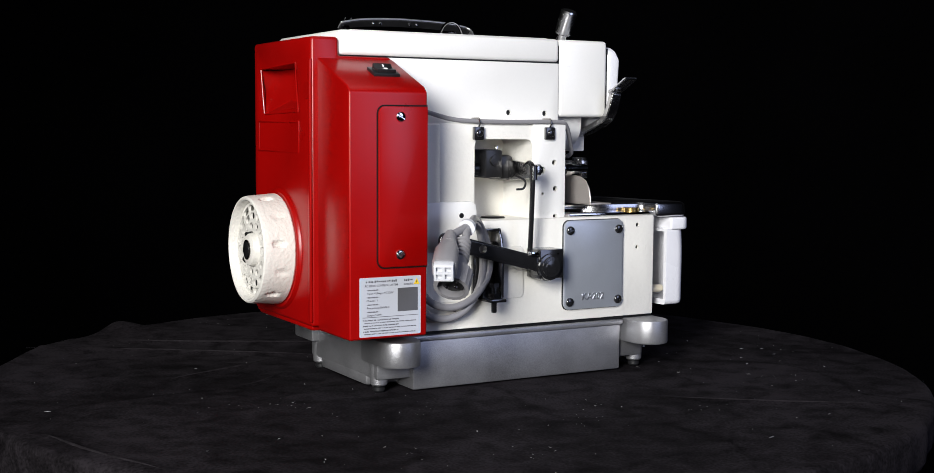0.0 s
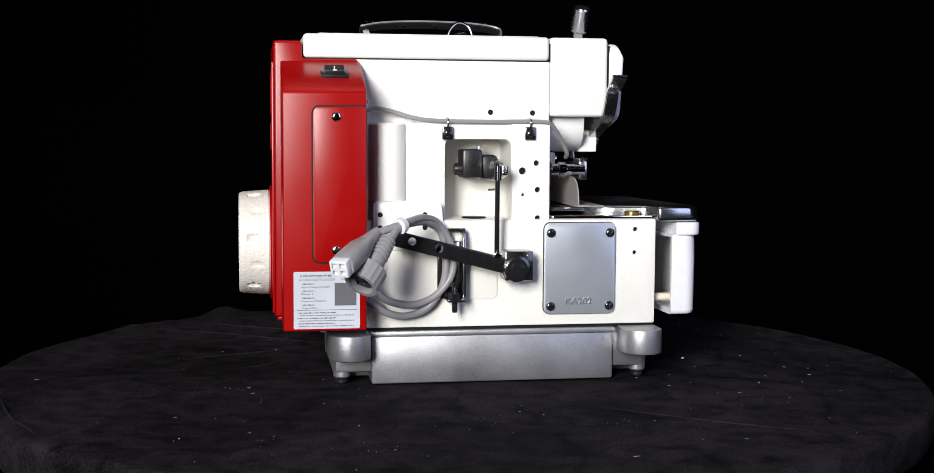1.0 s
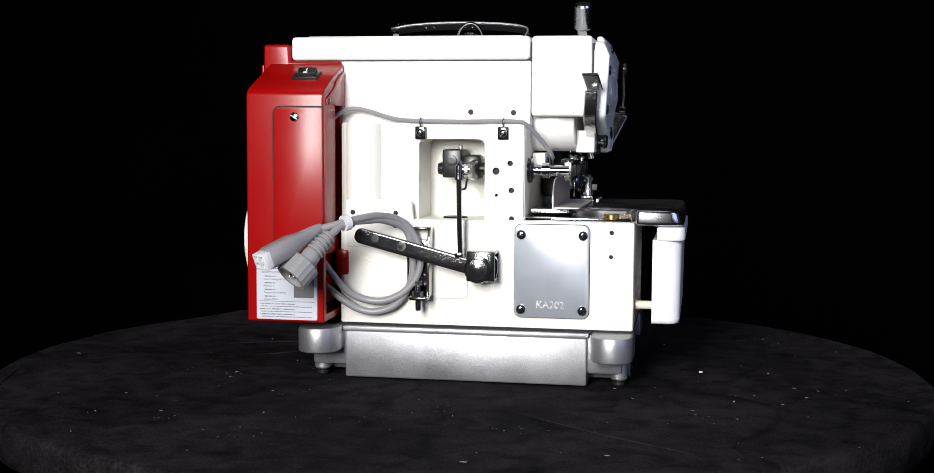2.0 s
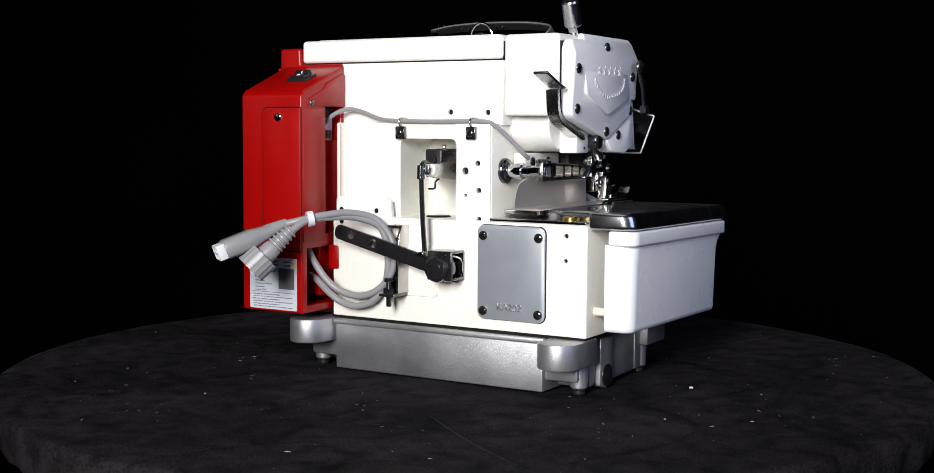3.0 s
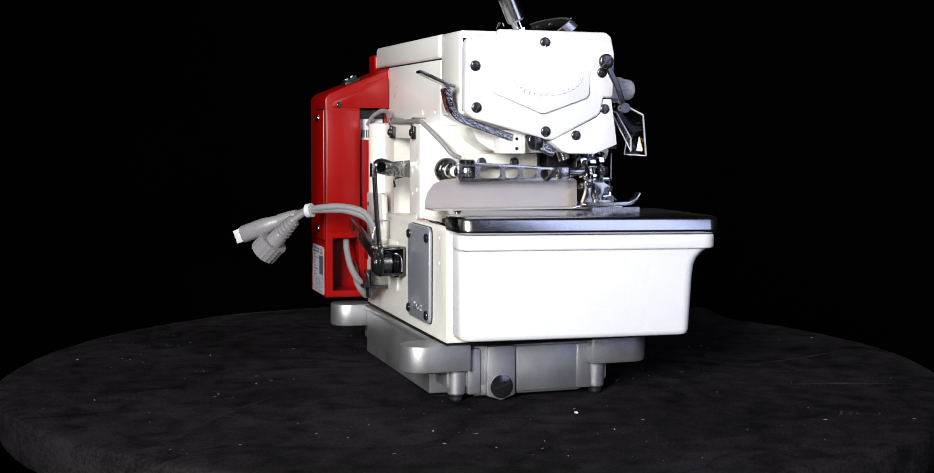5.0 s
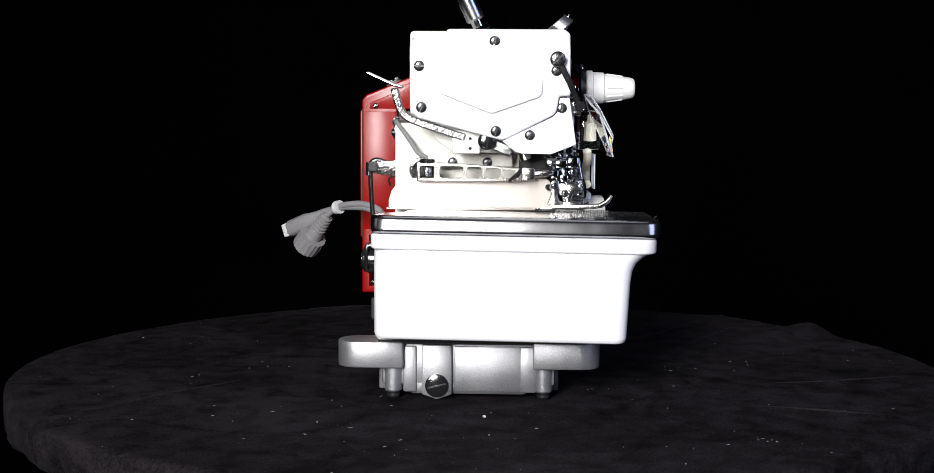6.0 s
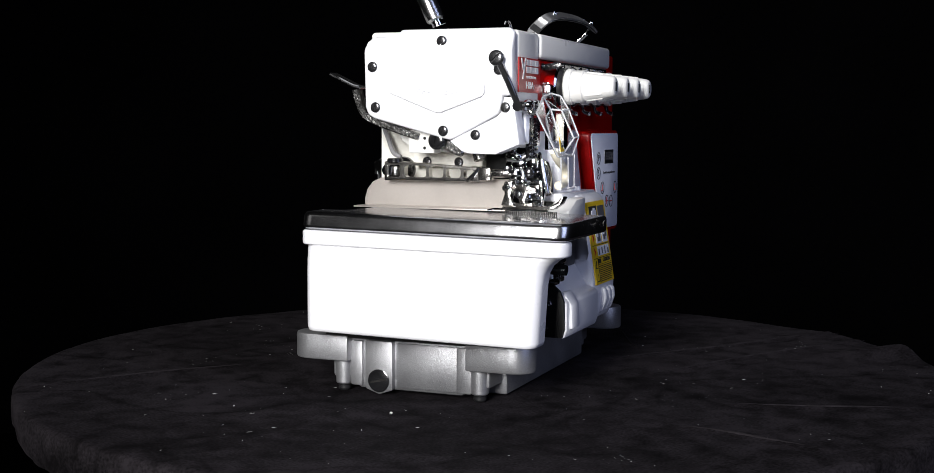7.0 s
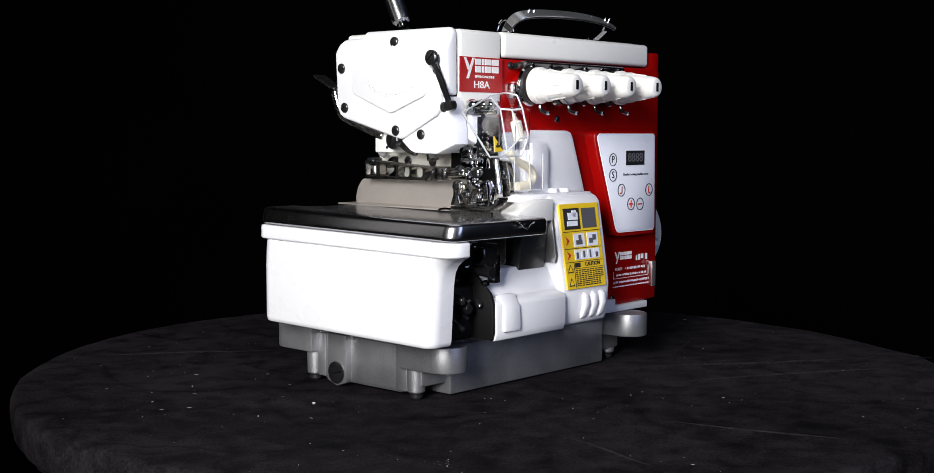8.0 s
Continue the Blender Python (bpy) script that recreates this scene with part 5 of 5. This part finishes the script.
    part("end_support", prism([(0.0300, 0.1500), (0.0800, 0.1500), (0.0780, 0.1590), (0.0560, 0.1680), (0.0300, 0.1690)], "y", 0.1000, 0.1200, 0.0012), WHITE, machine, "white support beside the needle plate")


def eye_guard(machine):
    """A clear plastic guard of flat facets, with a yellow warning triangle."""
    out = Vector((0.10, 0.90, 0.42))
    ring = [Vector(p) for p in ((0.1380, 0.1095, 0.2430), (0.0936, 0.1000, 0.2577), (0.0720, 0.1000, 0.2611), (0.0660, 0.1070, 0.2588), (0.0680, 0.1150, 0.2470), (0.0735, 0.1262, 0.2240), (0.0770, 0.1215, 0.2072), (0.1190, 0.1225, 0.2070))]
    q1, q2, q3, q4 = (Vector(p) for p in ((0.0842, 0.1040, 0.2469), (0.0785, 0.1120, 0.2462), (0.0835, 0.1250, 0.2222), (0.0938, 0.1200, 0.2108)))
    faces = [(ring[0], ring[1], q1), (ring[1], ring[2], q2, q1), (ring[2], ring[3], q2), (ring[3], ring[4], q2), (q2, ring[4], ring[5], q3), (ring[5], ring[6], q3), (ring[6], q4, q3), (ring[6], ring[7], q4), (q1, q2, q3, q4), (ring[7], ring[0], q1, q4)]
    bm = bmesh.new()
    made = {}
    for p in ring + [q1, q2, q3, q4]:
        made[tuple(p)] = bm.verts.new(p)
    for f in faces:
        bm.faces.new([made[tuple(p)] for p in f])
    bmesh.ops.recalc_face_normals(bm, faces=bm.faces[:])
    bmesh.ops.solidify(bm, geom=bm.faces[:], thickness=0.0012)
    guard = part("eye_guard", bm, GUARD, machine, "clear plastic eye guard with edges whitened for their gleam", smooth=10)
    guard.visible_shadow = False
    edges = list(zip(ring, ring[1:] + ring[:1])) + [(q1, q2), (q2, q3), (q3, q4), (q4, q1), (q2, ring[4]), (q3, ring[5]), (ring[1], q1)]
    for p, q in edges:
        part("guard_edge", rod(p, q, 0.0008, 8), EDGE, guard)
    a, b, d = (Vector(p) for p in ((0.1130, 0.1225, 0.2110), (0.1020, 0.1222, 0.2115), (0.1110, 0.1200, 0.2240)))
    tri = bmesh.new()
    base = [tri.verts.new(p) for p in (a, b, d)]
    topv = [tri.verts.new(p + out * 0.0005) for p in (a, b, d)]
    tri.faces.new(base), tri.faces.new(topv)
    for i in range(3):
        tri.faces.new((base[i], base[(i + 1) % 3], topv[(i + 1) % 3], topv[i]))
    bmesh.ops.recalc_face_normals(tri, faces=tri.faces[:])
    back = bmesh.new()
    under = [back.verts.new(p - out * h) for h in (0.0003, 0.0006) for p in (a, b, d)]
    back.faces.new(under[:3]), back.faces.new(under[3:])
    for i in range(3):
        back.faces.new((under[i], under[(i + 1) % 3], under[3 + (i + 1) % 3], under[3 + i]))
    bmesh.ops.recalc_face_normals(back, faces=back.faces[:])
    part("triangle_backing", back, PAPER, guard, "white back of the sticker")
    sign = part("warning_triangle", tri, YELLOW, guard, "yellow warning triangle")
    mid = (a + b + d) / 3 + out * 0.0006
    part("triangle_mark", rod(mid - (b - a) * 0.2, mid + (b - a) * 0.22, 0.0011, 6), INK, sign)
    part("triangle_stroke", rod(mid, mid + (d - a) * 0.22, 0.0008, 6), INK, sign)
    hinge = part("guard_bracket", join(box(0.0780, 0.1080, 0.0860, 0.0950, 0.2420, 0.2460, 0.001), box(0.1000, 0.1080, 0.0860, 0.0940, 0.2460, 0.2540, 0.001)), SATIN, machine, "steel guard hinge bracket")
    for x in (0.1060, 0.0930, 0.0840):
        part("hinge_screw", lathe((x, 0.0890, 0.2500), (x, 0.0960, 0.2505), [(0, 0.0050), (0.6, 0.0050), (1, 0.0030)], 14), CHROME, hinge)
    part("spool_post", lathe((0.0625, 0.1060, 0.2210), (0.0680, 0.1060, 0.2420), [(0, 0.0050), (0.7, 0.0046), (0.75, 0.0028), (1, 0.0024)], 18), IVORY, hinge)
    part("spool_shield", cut(box(0.0560, 0.0760, 0.0960, 0.1140, 0.2120, 0.2480, 0.0006), box(0.0572, 0.0748, 0.0972, 0.1128, 0.2000, 0.2600)), CLEAR, hinge, "clear plastic spool shield").visible_shadow = False
    part("dark_backing", box(0.0700, 0.0980, 0.0860, 0.0900, 0.2150, 0.2400, 0.001), BLUED, hinge)
    for p, q in (((0.033, 0.110, 0.177), (0.072, 0.110, 0.177)), ((0.072, 0.110, 0.177), (0.072, 0.110, 0.208)), ((0.033, 0.110, 0.177), (0.033, 0.110, 0.208)), ((0.050, 0.110, 0.177), (0.052, 0.110, 0.208))):
        part("chamber_edge", rod(p, q, 0.0006, 8), EDGE, hinge)


def grey_plate(machine):
    plate = part("inspection_plate", prism(rounded(0.0512, 0.1178, 0.0621, 0.1454, 0.0062), "y", -0.0805, -0.0775, 0.0008), GREYPLATE, machine, "grey painted inspection plate")
    part("plate_gasket", prism(rounded(0.0506, 0.1184, 0.0615, 0.1460, 0.0066), "y", -0.0776, -0.0764), BLACK, plate)
    for x, z, a in ((0.0572, 0.1362, 20), (0.1122, 0.1362, 60), (0.0572, 0.0693, 40), (0.1122, 0.0693, 75)):
        screw((x, -0.0805, z), (0, -1, 0), 0.0042, plate, BLUED, 0.0026, a)
    words("casting_number", "KA202", 0.0088, face_y(0.0835, -0.0806, 0.0735), ALUTOP, plate, 0.0006, 0.0245)


def finger_lever(machine):
    """The bent presser-lift lever behind the nose."""
    path = [(0.1165, -0.0660, 0.2645), (0.1160, -0.0640, 0.2560), (0.1150, -0.0600, 0.2450), (0.1145, -0.0530, 0.2385), (0.1140, -0.0400, 0.2335), (0.1135, -0.0200, 0.2270), (0.1130, -0.0050, 0.2225)]
    lever = part("lifting_lever", strip(spline(path, 4), 0.0115, 0.0062, (1, 0, 0), 0.001), HAMMERED, machine, "bent bright steel lifting lever")
    part("finger_paddle", strip([(0.1170, -0.0900, 0.2780), (0.1180, -0.0780, 0.2725), (0.1190, -0.0660, 0.2672), (0.1190, -0.0590, 0.2655)], 0.0145, 0.0028, (1, 0, 0), 0.0009), BRIGHT, lever)
    part("pivot_sleeve", rod((0.1090, 0.0140, 0.2195), (0.1230, 0.0140, 0.2195), 0.0062), BLUED, lever)
    screw((0.1225, 0.0140, 0.2195), (1, 0, 0), 0.0078, lever, BLUED, 0.0035, 85, "pivot_bolt")
    part("lever_link", strip([(0.1150, 0.0120, 0.2200), (0.1155, 0.0260, 0.2140), (0.1150, 0.0360, 0.2100)], 0.006, 0.010, (1, 0, 0), 0.0015), HAMMERED, lever)


def presser_arm(machine):
    """The presser-foot arm with its row of windows and the shaft that carries it."""
    poly = [(-0.0480, 0.2004), (-0.0480, 0.1832), (0.0440, 0.1838), (0.0500, 0.1860), (0.0560, 0.1885), (0.0560, 0.1925), (0.0500, 0.1940), (0.0420, 0.1960), (0.0050, 0.1985), (-0.0300, 0.2004)]
    tools = [prism(rounded(y0, y1, 0.1866, z1, 0.0030), "x", 0.08, 0.12) for y0, y1, z1 in ((-0.0280, -0.0068, 0.1972), (-0.0042, 0.0098, 0.1966), (0.0122, 0.0262, 0.1956), (0.0290, 0.0395, 0.1942))]
    tools.append(prism(rounded(-0.0455, -0.0325, 0.1866, 0.1972, 0.0015), "x", 0.08, 0.12))
    arm = part("presser_arm", cut(prism(poly, "x", 0.0910, 0.0985, 0.0010), *tools), ARMSTEEL, machine, "pierced satin steel presser-foot arm")
    part("clamp_insert", box(0.0900, 0.0925, -0.0458, -0.0322, 0.1862, 0.1976), VOID, arm)
    part("clamp_barrel", lathe((0.0925, -0.0390, 0.1876), (0.0925, -0.0390, 0.1962), [(0, 0.0046), (0.1, 0.0052), (0.9, 0.0052), (1, 0.0046)], 20), HAMMERED, arm, "bright barrel nut")
    part("clamp_bolt", lathe((0.0945, -0.0390, 0.1995), (0.0945, -0.0390, 0.2032), [(0, 0.0072), (0.7, 0.0072), (1, 0.0060)], 20), BLUED, arm)
    part("arm_shaft", lathe((0.0600, -0.0462, 0.1924), (0.0960, -0.0462, 0.1924), [(0, 0.0055), (0.3, 0.0055), (0.32, 0.0072), (0.5, 0.0072), (0.52, 0.0052), (1, 0.0052)], 20), CHROME, arm)
    part("arm_end", join(box(0.0930, 0.1030, 0.0440, 0.0560, 0.1850, 0.1965, 0.0015), rod((0.0980, 0.0540, 0.1910), (0.0980, 0.0720, 0.1925), 0.0040)), SATIN, arm)
    part("arm_spring_clip", strip([(0.1000, 0.0330, 0.1840), (0.1005, 0.0400, 0.1900), (0.1000, 0.0450, 0.1960)], 0.006, 0.003, (1, 0, 0), 0.0008), BLUED, arm)
    rail = part("upper_rail", box(0.0600, 0.0720, -0.0310, 0.0365, 0.1960, 0.2080, 0.0012), CAST, machine, "cream enamelled rail under the nose")
    for y in (-0.0174, 0.0137):
        screw((0.0720, y, 0.2000), (1, 0, 0), 0.0044, rail, OXIDE, slot=35)


def knee_lever(machine):
    """The black treadle bar on the back, its bracket, spring and stop screw."""
    p, q = Vector((-0.0800, -0.0985, 0.1325)), Vector((0.0215, -0.0965, 0.1062))
    d = (q - p).normalized()
    n = Vector((0, -1, 0))
    up = n.cross(d).normalized()
    up = up if up.z > 0 else -up
    m = Matrix.Translation(p) @ Matrix((tuple(d), tuple(up), tuple(d.cross(up)))).transposed().to_4x4()
    length = (q - p).length
    bar = prism(rounded(-0.0110, length + 0.012, -0.0070, 0.0070, [0.006, 0.003, 0.003, 0.006]), "z", -0.0024, 0.0024, 0.0014, 3)
    bar = cut(bar, lathe((0.008, 0.001, -0.01), (0.008, 0.001, 0.01), [(0, 0.0036), (1, 0.0036)], 16), lathe((0.033, 0.001, -0.01), (0.033, 0.001, 0.01), [(0, 0.0040), (1, 0.0040)], 16))
    lever = part("treadle_bar", moved(bar, m), BLUED, machine, "black oxide steel treadle bar")
    part("bar_bend", cut(box(0.0110, 0.0365, -0.1008, -0.0780, 0.0955, 0.1220, 0.0012), box(0.0170, 0.0500, -0.0984, -0.0804, 0.0979, 0.1196)), BLUED, lever, "folded black steel fork")
    part("pivot_bolt", lathe((0.0215, -0.0900, 0.1062), (0.0215, -0.1060, 0.1062), [(0, 0.0130), (0.55, 0.0130), (0.62, 0.0122), (0.80, 0.0118), (0.84, 0.0096), (0.92, 0.0092), (0.94, 0.0060), (0.97, 0.0060), (1, 0.0030)], 32), BLUED, lever)
    for i in range(5):
        y = -0.0900 + 0.0028 * i
        part("spring_turn", lathe((0.0215, y, 0.1062), (0.0215, y + 0.0021, 0.1062), [(0, 0.0085), (0.5, 0.0098), (1, 0.0085)], 20), BLUED, lever)
    part("spring_wire", tube([(0.030, -0.101, 0.118), (0.034, -0.092, 0.117), (0.0355, -0.083, 0.113), (0.0350, -0.0815, 0.100), (0.0310, -0.083, 0.0945), (0.0275, -0.086, 0.0935)], 0.0010, 8), CHROME, lever)
    bracket = part("bracket", join(box(-0.0470, -0.0262, -0.0815, -0.0772, 0.0780, 0.1300, 0.0012), box(-0.0400, -0.0262, -0.0900, -0.0775, 0.1392, 0.1418, 0.0008), box(-0.0400, -0.0240, -0.1020, -0.0775, 0.0770, 0.0800, 0.0008)), BLUED, machine, "dark folded steel bracket")
    part("flange", prism([(-0.0768, 0.0800), (-0.0768, 0.1414), (-0.0890, 0.1420), (-0.0935, 0.1320), (-0.0955, 0.1200), (-0.0955, 0.0800)], "x", -0.0260, -0.0232, 0.0006), SATIN, bracket, "pale zinc-plated flange")
    screw((-0.0350, -0.0815, 0.1235), (0, -1, 0), 0.0046, bracket, BLUED, slot=15)
    screw((-0.0350, -0.0815, 0.0960), (0, -1, 0), 0.0046, bracket, BLUED, slot=30)
    stop = part("stop_screw", rod((-0.0333, -0.0955, 0.0675), (-0.0333, -0.0955, 0.0920), 0.0026), BLUED, machine, "black stop screw with lock nut")
    part("screw_head", lathe((-0.0333, -0.0955, 0.0905), (-0.0333, -0.0955, 0.0940), [(0, 0.0048), (1, 0.0046)], 6), BLUED, stop)
    part("lock_nut", lathe((-0.0333, -0.0955, 0.0800), (-0.0333, -0.0955, 0.0850), [(0, 0.0056), (1, 0.0056)], 6), BLUED, stop)
    link = part("pull_rod", tube([(0.0060, -0.0820, 0.1965), (0.0040, -0.0930, 0.1998), (0.0038, -0.0990, 0.1955), (0.0038, -0.0990, 0.1850), (0.0040, -0.0970, 0.1500), (0.0045, -0.0945, 0.1215), (0.0045, -0.0955, 0.1160)], 0.0023, 12), BLUED, machine, "black glossy pull rod")
    part("rod_clip", box(0.0010, 0.0080, -0.1025, -0.0960, 0.1165, 0.1205, 0.0008), CHROME, link)
    part("rod_hook", lathe((0.0038, -0.1000, 0.1850), (0.0038, -0.1000, 0.1975), [(0, 0.0036), (1, 0.0032)], 14), BLUED, link)


def window_mechanism(machine):
    """Rocker shaft clamp inside the column's window."""
    clamp = part("shaft_clamp", join(box(-0.0200, -0.0020, -0.0560, -0.0240, 0.1850, 0.2110, 0.0018), box(-0.0030, 0.0140, -0.0500, -0.0240, 0.1830, 0.2060, 0.004)), BLACK, machine, "blackened rocker shaft clamp")
    part("rocker_shaft", rod((-0.0260, -0.0420, 0.1930), (0.0200, -0.0420, 0.1930), 0.0060), BLACK, clamp)
    part("clamp_screw", lathe((-0.0110, -0.0555, 0.2010), (-0.0110, -0.0590, 0.2010), [(0, 0.0046), (0.9, 0.0046), (0.95, 0.0026), (1, 0.0026)], 16), BLACK, clamp)
    part("clamp_pin", rod((-0.0040, -0.0480, 0.2080), (-0.0040, -0.0480, 0.2150), 0.0020), CHROME, clamp)
    part("rocker_arm", prism([(-0.1000, 0.1975), (-0.1000, 0.1890), (-0.0900, 0.1860), (-0.0480, 0.1825), (-0.0400, 0.1850), (-0.0400, 0.2020), (-0.0480, 0.2020)], "x", 0.0075, 0.0125, 0.001), HAMMERED, clamp, "hammered bright rocker arm")
    part("arm_eye", lathe((0.0020, -0.0950, 0.1940), (0.0130, -0.0950, 0.1940), [(0, 0.0048), (1, 0.0048)], 16), CHROME, clamp)
    part("return_spring", tube([(0.0080, -0.0640, 0.1870), (0.0075, -0.0800, 0.1830), (0.0060, -0.0800, 0.1765), (-0.0010, -0.0790, 0.1755)], 0.0010, 8), BLACK, clamp)


def cables(machine):
    """Thin motor lead under its clips and the two grey plug leads tied together."""
    lead = part("sensor_lead", tube([(-0.1230, -0.0740, 0.2330), (-0.1150, -0.0700, 0.2420), (-0.1030, -0.0640, 0.2475), (-0.0880, -0.0620, 0.2455), (-0.0650, -0.0670, 0.2390), (-0.0450, -0.0700, 0.2368), (0.0000, -0.0705, 0.2362), (0.0480, -0.0705, 0.2365), (0.0600, -0.0670, 0.2330), (0.0720, -0.0560, 0.2190), (0.0790, -0.0480, 0.2080), (0.0800, -0.0400, 0.2040)], 0.0021, 10), GREYRUB, machine, "thin grey sensor lead")
    for x in (-0.0367, 0.0389):
        clip = part("cable_clip", box(x - 0.0050, x + 0.0050, -0.0735, -0.0690, 0.2200, 0.2318, 0.001), BLUED, lead, "black steel cable clip")
        part("clip_strap", tube([(x, -0.0712, 0.2310), (x, -0.0738, 0.2335), (x, -0.0742, 0.2362), (x, -0.0725, 0.2390), (x, -0.0690, 0.2394), (x, -0.0600, 0.2392)], 0.0008, 8), SATIN, clip)
        screw((x, -0.0735, 0.2260), (0, -1, 0), 0.0036, lead, BLUED, 0.0022, 50)
    tie, r = (-0.0871, -0.1418, 0.1484), 0.0033
    loop_a = [(-0.1093, -0.1527, 0.1431), (-0.0990, -0.1480, 0.1458), (-0.0885, -0.1425, 0.1488), (-0.0760, -0.1300, 0.1520), (-0.0640, -0.1130, 0.1530), (-0.0500, -0.0960, 0.1480), (-0.0385, -0.0880, 0.1340), (-0.0330, -0.0870, 0.1170), (-0.0360, -0.0870, 0.0980),
              (-0.0480, -0.0880, 0.0830), (-0.0640, -0.0890, 0.0750), (-0.0800, -0.0900, 0.0745), (-0.0950, -0.0930, 0.0800), (-0.1060, -0.0960, 0.0900), (-0.1180, -0.0970, 0.1050), (-0.1250, -0.0960, 0.1150)]
    loop_b = [(-0.0966, -0.1562, 0.1385), (-0.0910, -0.1470, 0.1455), (-0.0850, -0.1390, 0.1485), (-0.0740, -0.1240, 0.1495), (-0.0620, -0.1090, 0.1490), (-0.0480, -0.0930, 0.1420), (-0.0420, -0.0880, 0.1290), (-0.0400, -0.0870, 0.1100), (-0.0430, -0.0860, 0.0900),
              (-0.0560, -0.0860, 0.0710), (-0.0740, -0.0870, 0.0640), (-0.0900, -0.0880, 0.0660), (-0.1040, -0.0900, 0.0740), (-0.1200, -0.0880, 0.0850), (-0.1300, -0.0880, 0.0900)]
    a = part("plug_lead", tube(loop_a, r, 14, 6), GREYRUB, machine, "grey rubber lead with a flat plug")
    b = part("plug_lead", tube(loop_b, r, 14, 6), GREYRUB, machine, "grey rubber lead with a round screw plug")
    part("cable_tie", lathe(Vector(tie) + Vector((-0.0018, -0.0020, -0.0005)), Vector(tie) + Vector((0.0018, 0.0020, 0.0005)), [(0, 0.0060), (0, 0.0070), (1, 0.0070), (1, 0.0060)], 20), LIGHTGREY, a)
    # flat plug
    e, t = Vector((-0.1075, -0.1500, 0.1440)), Vector((-0.1430, -0.2040, 0.1190))
    w = (t - e).normalized()
    at = lambda s: e + (t - e) * s
    across = w.cross(Vector((0, 0, 1))).normalized()
    part("boot", tube([at(0.0), at(0.12), at(0.30)], lambda s: 0.0045 + 0.0022 * s, 14), GREYRUB, a)
    body = bmesh.new()
    rings = []
    up = across.cross(w).normalized()
    for s, wd, ht in ((0.22, 0.0055, 0.0050), (0.42, 0.0080, 0.0070), (0.50, 0.0092, 0.0082), (0.86, 0.0098, 0.0086), (0.90, 0.0092, 0.0080)):
        rings.append([body.verts.new(at(s) + across * wd * cx + up * ht * cz) for cx, cz in ((-1, -0.6), (-0.6, -1), (0.6, -1), (1, -0.6), (1, 0.6), (0.6, 1), (-0.6, 1), (-1, 0.6))])
    for r0, r1 in zip(rings, rings[1:]):
        for i in range(8):
            body.faces.new((r0[i], r0[(i + 1) % 8], r1[(i + 1) % 8], r1[i]))
    body.faces.new(rings[0]), body.faces.new(rings[-1])
    bmesh.ops.recalc_face_normals(body, faces=body.faces[:])
    part("plug_shell", body, GREYRUB, a, smooth=50)
    m = Matrix.Translation(at(0.93)) @ Matrix((tuple(across), tuple(up), tuple(w))).transposed().to_4x4()
    nose_bm = cut(box(-0.0078, 0.0078, -0.0070, 0.0070, -0.003, 0.0052, 0.0010), *[box(sx * 0.0034 - 0.0023, sx * 0.0034 + 0.0023, sz * 0.0031 - 0.0022, sz * 0.0031 + 0.0022, 0.002, 0.02) for sx in (-1, 1) for sz in (-1, 1)])
    part("plug_nose", moved(nose_bm, m), LIGHTGREY, a, "white plug insert with four sockets")
    # round screw plug
    e, t = Vector((-0.0975, -0.1545, 0.1395)), Vector((-0.1240, -0.1815, 0.1040))
    at_b = lambda s: e + (t - e) * s
    part("ribbed_boot", lathe(at_b(0.0), at_b(0.46), [(0, 0.0045)] + [v for k in range(5) for v in ((0.08 + 0.18 * k, 0.0052 + 0.0004 * k), (0.10 + 0.18 * k, 0.0068 + 0.0004 * k), (0.17 + 0.18 * k, 0.0068 + 0.0004 * k), (0.19 + 0.18 * k, 0.0052 + 0.0004 * k))] + [(1, 0.0080)], 20), GREYRUB, b)
    part("plug_sleeve", lathe(at_b(0.44), at_b(0.74), [(0, 0.0078), (0.3, 0.0086), (1, 0.0090)], 24), GREYRUB, b)
    ring_p, ring_q = at_b(0.66), at_b(1.0)
    mm = Matrix.Translation(ring_p) @ frame_of(ring_p, ring_q)
    n, deep = 36, (ring_q - ring_p).length
    poly = [((0.0142 + (0.0006 if i % 2 else 0)) * math.cos(2 * math.pi * i / n), (0.0142 + (0.0006 if i % 2 else 0)) * math.sin(2 * math.pi * i / n)) for i in range(n)]
    nut = cut(prism(poly, "z", 0, deep), lathe((0, 0, deep * 0.35), (0, 0, deep * 1.5), [(0, 0.0112), (1, 0.0112)], 28))
    part("screw_ring", moved(nut, mm), GREYRUB, b)
    part("plug_socket", moved(lathe((0, 0, deep * 0.3), (0, 0, deep * 0.75), [(0, 0.0095), (0.9, 0.0095), (1, 0.0085)], 24), mm), BLACK, b)
    for sx in (-1, 1):
        part("plug_pin", moved(rod((sx * 0.0035, 0, deep * 0.7), (sx * 0.0035, 0, deep * 0.95), 0.0014, 10), mm), CHROME, b)


# ---- assembly ----
studio()
table = display_table()
cloth = table_cloth()
machine = tagged(new("sewing_machine"), "white and red industrial overlock sewing machine on black cloth", "sewing machine")
for build in (oil_pan, casting, top_cover, presser_knob, nose_cover, table_plate, cloth_fence, front_tray, red_housing, hand_wheel, red_front, tension_dials,
              looper_covers, stitch_mechanism, eye_guard, grey_plate, finger_lever, presser_arm, knee_lever, window_mechanism, cables):
    build(machine)


def motions():
    rows = [(t, pose(0, 0, 0, 0, 0, a)) for t, a in TURNS]
    for thing in (table, cloth, machine):
        walk(thing, rows)


motions()
